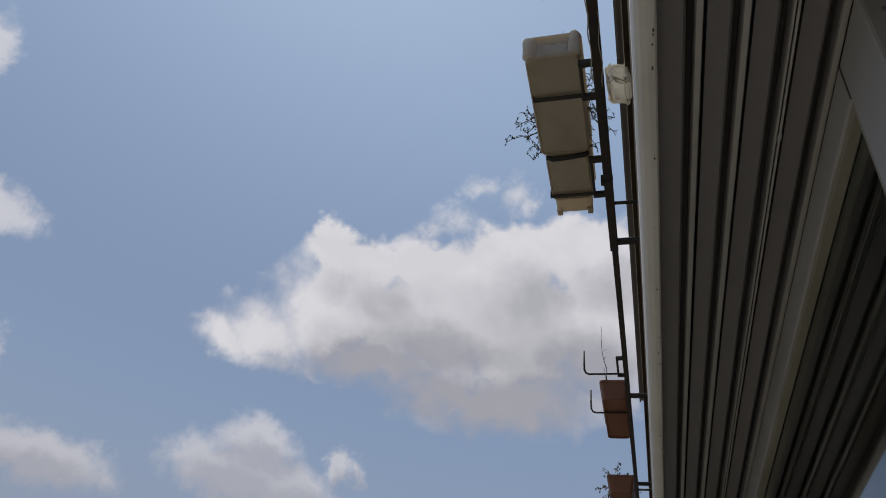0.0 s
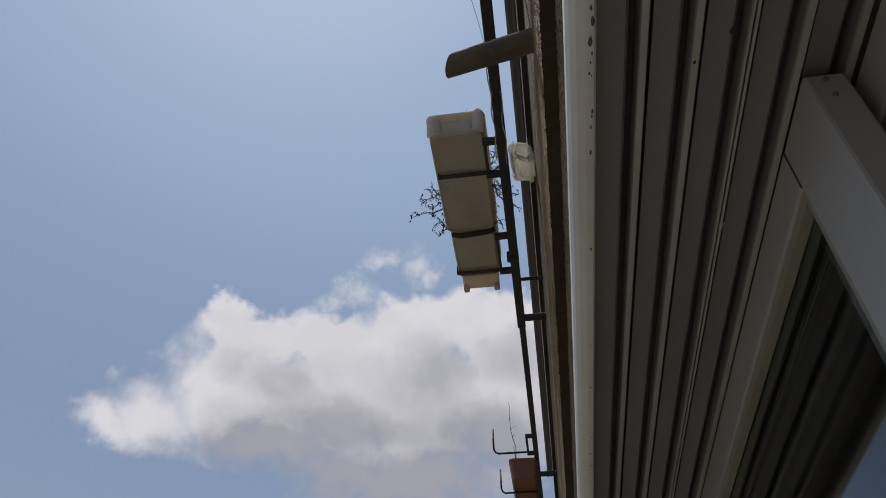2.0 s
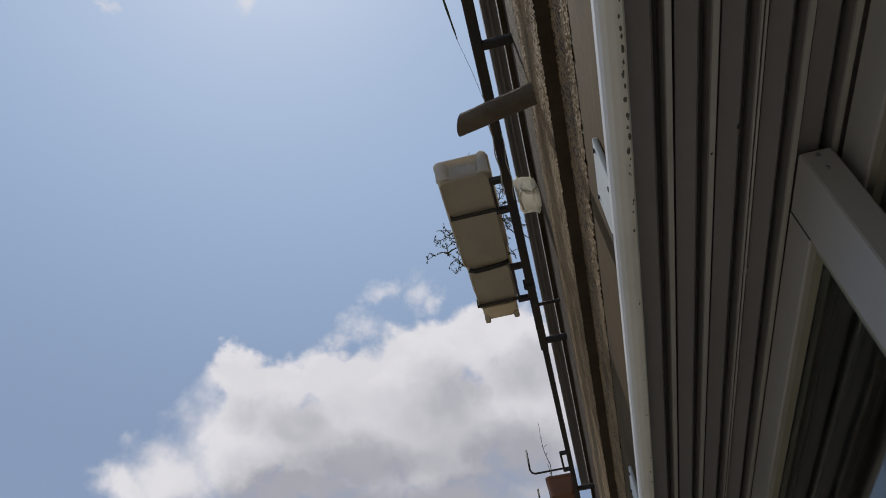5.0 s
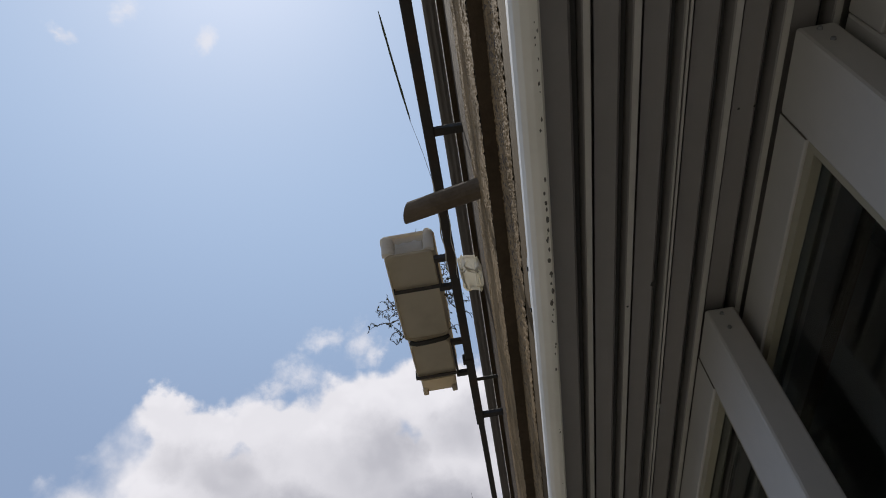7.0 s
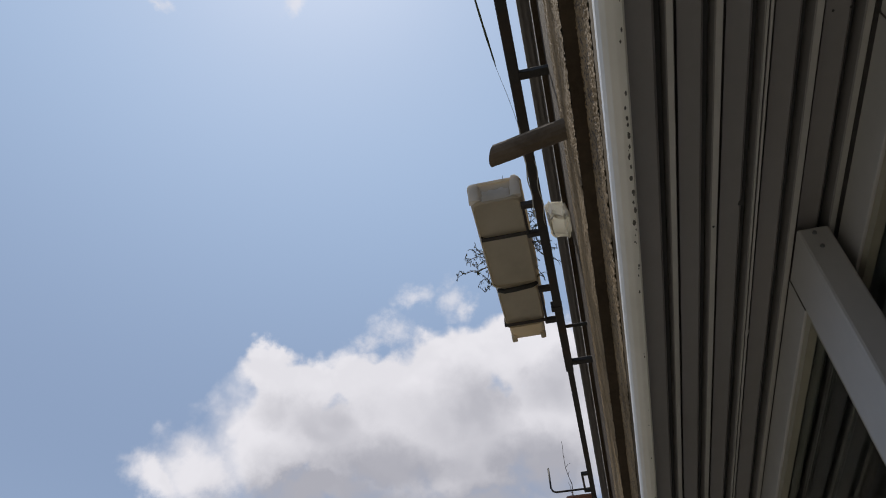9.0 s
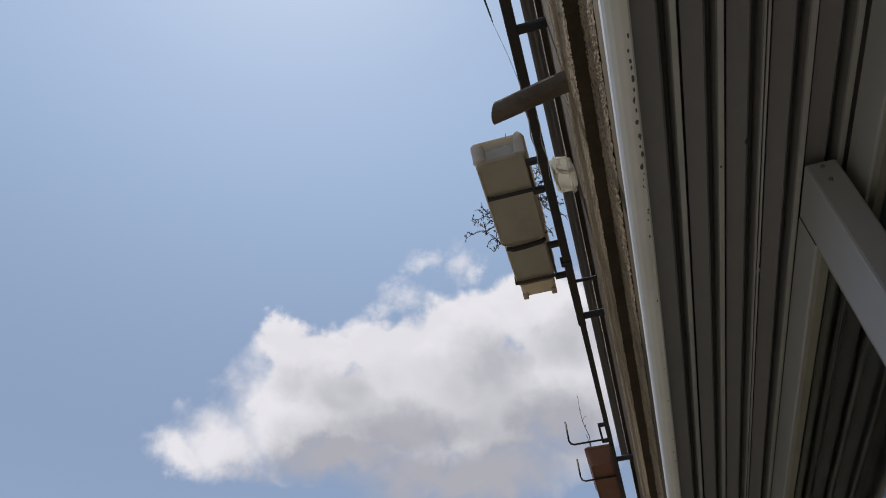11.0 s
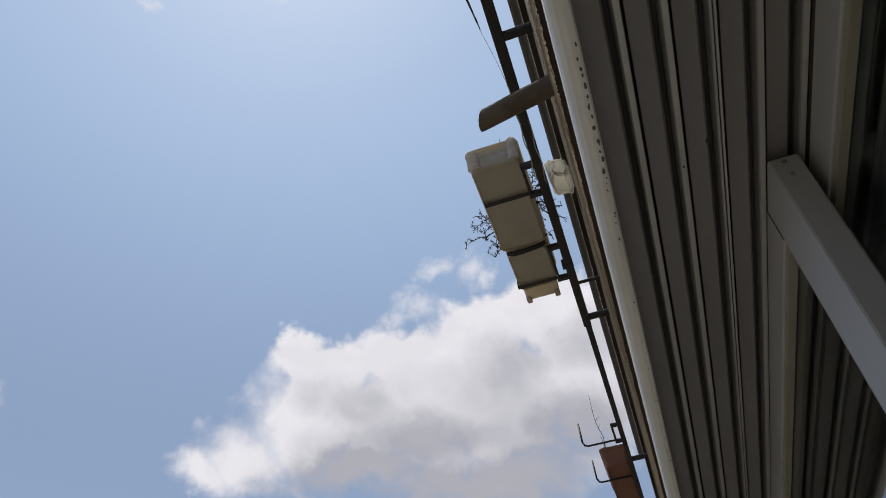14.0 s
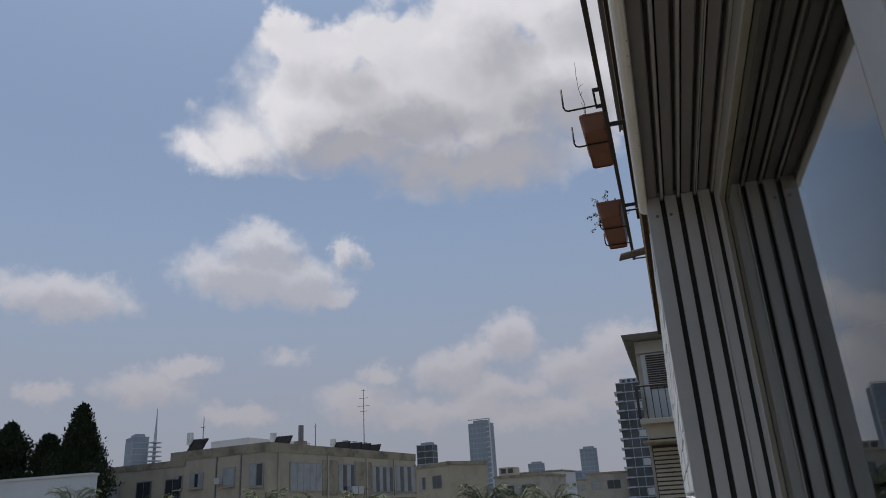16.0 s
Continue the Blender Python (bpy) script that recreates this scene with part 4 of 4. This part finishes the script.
boiler(tuple(M_L @ Vector((-7.2, 1.0, ROOF_Z))), tall=0.75)
for u in (2.4, 8.9, 10.4, 11.6, 13.0):
    boiler(tuple(M_R @ Vector((u, 1.6, ROOF_Z - 0.25))), tall=0.55)
q = M_R @ Vector((4.3, 0.9, ROOF_Z))
vent = thing("chimney", q, "dark metal chimney flue on the roof", "chimney")
part("flue", tube([(q.x, q.y, q.z - 0.3), (q.x, q.y, q.z + 1.35)], 0.17, 12), STEEL, vent)
part("base", box((q.x - 0.35, q.y - 0.3, q.z - 0.3), (q.x + 0.3, q.y + 0.3, q.z + 0.35), 0.02), PARAPET, vent)
antenna(tuple(M_L @ Vector((-6.3, 1.2, ROOF_Z))), 2.2, ((0.7, 0.2), (0.3, 0.3)))
q = M_R @ Vector((12.5, 1.3, ROOF_Z - 0.2))
antenna((q.x, q.y, q.z), 4.9, ((0.98, 0.15), (0.86, 0.4), (0.74, 0.5), (0.66, 0.3)))
antenna(tuple(M_R @ Vector((6.0, 1.0, ROOF_Z - 0.2))), 1.8, ((0.9, 0.1),))


def low_house(at, size, angle, mat, label, seed, floors=4, pane_w=1.3):
    hs = thing("apartment_house", at, label, "house", "houses across the way")
    m = face_frame(at, angle)
    w, d, h = size
    put_box(m, (-w / 2, 0, 0), (w / 2, d, h), "wall", mat, hs)
    put_box(m, (-w / 2 - 0.1, -0.1, h), (w / 2 + 0.1, d + 0.1, h + 0.35), "parapet", PARAPET, hs)
    r_ = random.Random(seed)
    for f in range(floors):
        z_ = h - 2.2 - 2.9 * f
        if z_ < 1:
            break
        u = -w / 2 + 0.8
        while u < w / 2 - 2.0:
            wall_window(m, u, z_, pane_w * r_.uniform(0.8, 1.6), 1.2, hs, r_.choice(("mixed", "dark", "pale")), 2, sill=False)
            u += r_.uniform(2.3, 3.6)
    return hs


low_house((-25.2, 76, 0), (6.5, 5, 14.4), radians(-38), BEIGE, "beige rendered apartment house with flat roof", 1)
low_house((-20.6, 98, 0), (6.5, 10, 13.5), radians(-12), BEIGE_2, "pale rendered apartment house with a roof hut", 2)
low_house((-9.4, 122, 0), (9.5, 12, 13.9), radians(4), BEIGE_2, "pale grey apartment house with rows of windows", 3)
low_house((-26.5, 150, 0), (9, 10, 15.9), radians(-8), WHITE_WALL, "white apartment block partly hidden by roofs", 4)
low_house((-18.5, 190, 0), (13, 10, 14.8), radians(0), BEIGE_2, "distant pale apartment house", 5)
hut = thing("roof_hut", (-22.3, 100, 13.85), "small cream roof hut with dark openings", "hut")
part("wall", box((-23.4, 100, 13.85), (-21.1, 103, 15.0), 0.02), BEIGE_2, hut)
for x in (-23.1, -22.1):
    part("opening", box((x, 99.96, 14.2), (x + 0.7, 99.999, 14.8)), FAR_GLASS, hut)

# white wall and flat roof in front of the trees
annex = thing("white_house", (-36, 30, 0), "plain white rendered wall of a low house", "house", "houses across the way")
put_box(face_frame((-27.8, 30.0, 0), radians(3)), (-20, 0, 0), (0, 0.5, 12.62), "wall", WHITE_WALL, annex)
put_box(face_frame((-27.8, 30.0, 0), radians(3)), (-20.04, -0.06, 12.62), (0.05, 0.55, 12.74), "coping", WHITE_WALL, annex)


# ---------------------------------------------------------------- the house along our street
near = thing("neighbour_house", (0.0, 20.0, 0), "cream rendered house with eave, balcony and louvred shutters", "house")
NX, NY = -0.60, 20.0
part("wall", box((NX, NY, 0), (8, NY + 10, 14.05)), BEIGE_2, near)
eave = bmesh.new()
vs = [eave.verts.new(c) for c in ((NX - 0.30, NY - 0.5, 14.20), (8, NY - 0.5, 14.20), (8, NY + 10, 14.20), (NX - 0.30, NY + 10, 14.20),
                                  (NX - 0.24, NY - 0.42, 14.06), (8, NY - 0.42, 14.06), (8, NY + 10, 14.06), (NX - 0.24, NY + 10, 14.06))]
for f in ((0, 1, 2, 3), (4, 5, 6, 7), (0, 1, 5, 4), (1, 2, 6, 5), (2, 3, 7, 6), (3, 0, 4, 7)):
    eave.faces.new([vs[k] for k in f])
part("eave", eave, ROOF, near, "dark overhanging flat eave")
part("beam", box((NX + 0.02, NY - 0.12, 13.72), (7.9, NY - 0.001, 14.05), 0.01), BEIGE_2, near)
door = part("louvre_door", box((NX + 0.12, NY - 0.05, 12.0), (NX + 1.5, NY - 0.001, 13.70)), BLIND, near, "white framed brown louvred door")
for k in range(15):
    part("slat", box((NX + 0.24, NY - 0.075, 12.75 + k * 0.062), (NX + 1.4, NY - 0.0505, 12.79 + k * 0.062)), LOUVRE, door)
slab = part("balcony", box((NX - 0.10, NY - 1.0, 11.78), (8, NY - 0.001, 11.90), 0.01), BEIGE_2, near, "cream concrete balcony slab")
part("apron", box((NX + 0.03, NY - 0.8, 11.42), (8, NY - 0.0015, 11.779), 0.01), BEIGE, near)
for k in range(16):
    part("baluster", tube([(NX - 0.06 + 0.17 * k, NY - 0.95, 11.89), (NX - 0.06 + 0.17 * k, NY - 0.95, 12.72)], 0.012, 5), IRON, slab)
part("handrail", tube([(NX - 0.10, NY - 0.95, 12.73), (8, NY - 0.95, 12.73)], 0.025, 6), IRON, slab)
part("side_panel", box((NX - 0.12, NY - 0.95, 11.92), (NX - 0.09, NY - 0.02, 12.70)), IRON, slab, "dark balcony side panel")
part("canopy", prism([(NY - 0.95, 11.33), (NY - 0.95, 11.38), (NY - 0.002, 11.419), (NY - 0.002, 11.33)], NX - 0.12, 8, "x"), PARAPET, near, "thin stained canopy ledge")
shut = part("shutter", box((NX + 0.06, NY - 0.05, 8.9), (NX + 2.4, NY - 0.001, 11.3)), LOUVRE, near, "cream louvred roller shutter")
for k in range(22):
    part("slat", box((NX + 0.08, NY - 0.085, 8.95 + k * 0.105), (NX + 2.36, NY - 0.0505, 9.02 + k * 0.105)), LOUVRE_PALE, shut)


# ---------------------------------------------------------------- towers
def tower(at, size, angle, floors, label, near_=False, bays=6, crown=True, slabs=True):
    tw = thing("tower_block", at, label, "tower", "far towers")
    m = face_frame(at, angle)
    w, d, h = size
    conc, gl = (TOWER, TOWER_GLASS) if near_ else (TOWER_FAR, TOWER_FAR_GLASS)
    put_box(m, (-w / 2, 0, 0), (w / 2, d, h), "core", gl, tw, "bluish glass body")
    st = h / floors
    for k in range(1, floors + 1):
        o = 0.03 * w if near_ else 0.006 * w
        if slabs:
            put_box(m, (-w / 2 - o, -o, k * st - 0.11 * st), (w / 2 + 0.01 * w, d + 0.01 * w, k * st), "floor_slab", conc, tw)
    for k in range(bays + 1):
        u = -w / 2 + w * k / bays
        put_box(m, (u - 0.008 * w, -0.012 * w, 0), (u + 0.008 * w, -0.001, h - 0.001), "pier", conc, tw)
    if crown:
        put_box(m, (-w * 0.3, d * 0.2, h), (w * 0.35, d * 0.8, h * 1.03), "plant_room", conc, tw)
    return tw


def balcony_tower(at, size, angle, floors, label):
    """A glass tower whose thin floor slabs jut out past one corner as balconies with parapets."""
    tw = thing("tower_block", at, label, "tower", "far towers")
    m = face_frame(at, angle)
    w, d, h = size
    put_box(m, (-w / 2, 0, 0), (w / 2, d, h), "core", TOWER_GLASS, tw, "grey glass body")
    st = h / floors
    for k in range(1, floors + 1):
        z_ = k * st
        put_box(m, (-w / 2 - 0.03, -0.05, z_ - 0.16), (w / 2 + 0.03, d + 0.05, z_), "floor_slab", TOWER, tw)
        if k > 3 and k < floors:
            bal = put_box(m, (-w / 2 - 0.40, -0.40, z_ - 0.20), (-w / 2 + 0.9, 4.0, z_ - 0.165), "balcony", WHITE_WALL, tw, "pale balcony slab at the corner")
            put_box(m, (-w / 2 - 0.40, -0.40, z_ - 0.164), (-w / 2 - 0.35, 4.0, z_ + 0.10), "parapet", TOWER, bal)
            put_box(m, (-w / 2 - 0.34, -0.40, z_ - 0.164), (-w / 2 + 0.9, -0.36, z_ + 0.05), "parapet", TOWER, bal)
            for u in (0.24, 0.46, 0.68, 0.90):
                put_box(m, (-w / 2 + w * u, -0.07, z_ + 0.01), (-w / 2 + w * u + 0.07, -0.001, z_ + st - 0.17), "mullion", TOWER, tw)
            if k % 3 == 1:
                put_box(m, (-w / 2 + w * 0.48, -0.04, z_ + 0.12), (-w / 2 + w * 0.67, -0.0015, z_ + st - 0.3), "blind", BLIND, tw, "drawn pale blind")
    put_box(m, (-w * 0.38, 0.6, h), (w * 0.5, d - 2, h + 0.7), "plant_room", TOWER, tw, "pale roof screen")
    for k in range(5):
        put_box(m, (-w * 0.30 + w * 0.15 * k, 0.56, h + 0.12), (-w * 0.30 + w * 0.15 * k + 0.42, 0.599, h + 0.55), "opening", TOWER_GLASS, tw)
    return tw


balcony_tower((-4.6, 120, 0), (5.6, 16, 27.8), radians(2), 19, "grey glass tower with pale corner balconies")
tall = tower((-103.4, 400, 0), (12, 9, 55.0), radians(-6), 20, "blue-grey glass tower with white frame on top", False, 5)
M_T = face_frame((-103.4, 400, 0), radians(-6))
put_box(M_T, (6.6, -0.6, 20), (7.1, 0.2, 57.0), "frame_post", WHITE_WALL, tall, "white open corner frame")
put_box(M_T, (-6.0, -0.6, 56.75), (6.59, 0.2, 57.2), "frame_beam", WHITE_WALL, tall)
for k in range(8, 20):
    put_box(M_T, (4.9, -0.6, 2.75 * k), (6.59, 0.0, 2.75 * k + 0.5), "balcony", WHITE_WALL, tall)
tower((-136, 400, 0), (10, 7, 45.5), radians(-4), 13, "dark glass tower with pale corner", True, 2)
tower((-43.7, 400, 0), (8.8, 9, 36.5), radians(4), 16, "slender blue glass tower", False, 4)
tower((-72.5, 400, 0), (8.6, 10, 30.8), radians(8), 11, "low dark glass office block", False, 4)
tower((-55.5, 420, 0), (12, 10, 25.5), radians(0), 8, "distant apartment block paled by a haze tint", False, 4)
tower((-342, 400, 0), (17, 10, 66.0), radians(-35), 18, "wide haze-tinted tower with rounded crown under cranes", False, 6)
sp = thing("spire", (-325, 400, 0), "haze-tinted tapering spire with a mast", "tower", "far towers")
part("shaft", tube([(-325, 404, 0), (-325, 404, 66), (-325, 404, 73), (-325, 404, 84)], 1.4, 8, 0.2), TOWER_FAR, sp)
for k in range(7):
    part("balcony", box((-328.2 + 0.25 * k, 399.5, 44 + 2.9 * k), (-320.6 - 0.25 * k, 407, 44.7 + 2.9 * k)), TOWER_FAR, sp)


# ---------------------------------------------------------------- trees
def cypress(at, height, radius, seed, label, clumps=230, point=0.8):
    r_ = random.Random(seed)
    tr = thing("tree", at, label, "tree", "dark trees")
    x, y, z0 = at
    part("trunk", tube([(x, y, z0), (x + 0.1, y, z0 + height * 0.5), (x, y, z0 + height * 0.9)], 0.22, 8, 0.04), BARK, tr)
    bm = bmesh.new()
    for k in range(clumps):
        f = r_.random() ** 0.8
        zz = z0 + height * (0.18 + 0.82 * f)
        a = r_.uniform(0, 2 * math.pi)
        lump = noise.noise((seed * 3.1 + math.cos(a), f * 10, math.sin(a)))
        rad = radius * (1 - f) ** point * (0.88 + 1.15 * lump)
        rr = rad * math.sqrt(r_.random())
        c = Vector((x + rr * math.cos(a), y + rr * math.sin(a), zz))
        tip = Vector((math.cos(a) * 0.5, math.sin(a) * 0.5, 0.9)).normalized()
        for j in range(40):
            d = Vector([r_.gauss(0, 0.13) for _ in range(3)]) * (radius / 1.6) * (0.25 + 0.75 * (1 - f) ** 0.5)
            u = (tip + Vector([r_.uniform(-0.7, 0.7) for _ in range(3)])).normalized()
            w = u.orthogonal().normalized()
            s = r_.uniform(0.05, 0.14)
            p0 = c + d
            bm.faces.new([bm.verts.new(p0 + q) for q in (-0.5 * s * w, 0.5 * s * w, 1.6 * s * u)])
    part("crown", bm, CYPRESS, tr, "dense dark ragged foliage")
    return tr


cypress((-33.45, 35.0, 0), 17.0, 4.1, 1, "tall dark cypress behind the white wall", 1500, 0.80)
cypress((-36.4, 35.6, 0), 15.6, 2.9, 2, "dark rounded cypress behind the white wall", 900, 0.50)
cypress((-38.8, 35.0, 0), 16.4, 3.7, 3, "dark ragged cypress behind the white wall", 1400, 0.62)


def palm(at, height, seed, label="palm with arching green fronds below roof height", size=1.7):
    r_ = random.Random(seed)
    pl = thing("palm_tree", at, label, "palm", "palms")
    x, y, z0 = at
    top = Vector((x, y, z0 + height))
    part("trunk", tube([(x, y, z0), (x + 0.1, y, z0 + height * 0.6), top], 0.2, 8, 0.13), BARK, pl)
    bm = bmesh.new()
    for k in range(30):
        a = 2 * math.pi * k / 30 + r_.uniform(-0.15, 0.15)
        up = r_.uniform(0.4, 1.5)
        out_ = Vector((math.cos(a), math.sin(a), 0))
        side = Vector((-math.sin(a), math.cos(a), 0))
        for j in range(60):
            f = (j + 1) / 60
            p0 = top + out_ * size * f * (1.2 - 0.4 * up) + Vector((0, 0, size * (up * f - 0.9 * f * f)))
            ln = 0.42 * math.sin(math.pi * min(f * 0.85 + 0.12, 1)) + 0.08
            for sgn in (-1, 1):
                tip = p0 + sgn * side * ln + out_ * ln * 0.5 + Vector((0, 0, r_.uniform(-0.5, 0.3) * ln))
                bm.faces.new([bm.verts.new(q) for q in (p0 - 0.016 * out_, p0 + 0.016 * out_, tip)])
        add_tube(bm, [top + out_ * size * f * (1.2 - 0.4 * up) + Vector((0, 0, size * (up * f - 0.9 * f * f))) for f in (0, 0.25, 0.5, 0.75, 1)], 0.022, 4, 0.006)
    part("fronds", bm, PALM, pl, "feathered green fronds")
    return pl


for k, (x, y, h) in enumerate(((-26.8, 28.0, 11.2), (-23.2, 29.0, 10.5), (-17.9, 30.0, 10.5), (-16.4, 31.5, 10.3), (-13.4, 30.5, 10.2), (-8.0, 31.0, 10.1),
                               (-6.9, 33.0, 10.0), (-5.2, 32.0, 9.9))):
    palm((x, y, 0), h - 0.15, k + 1)
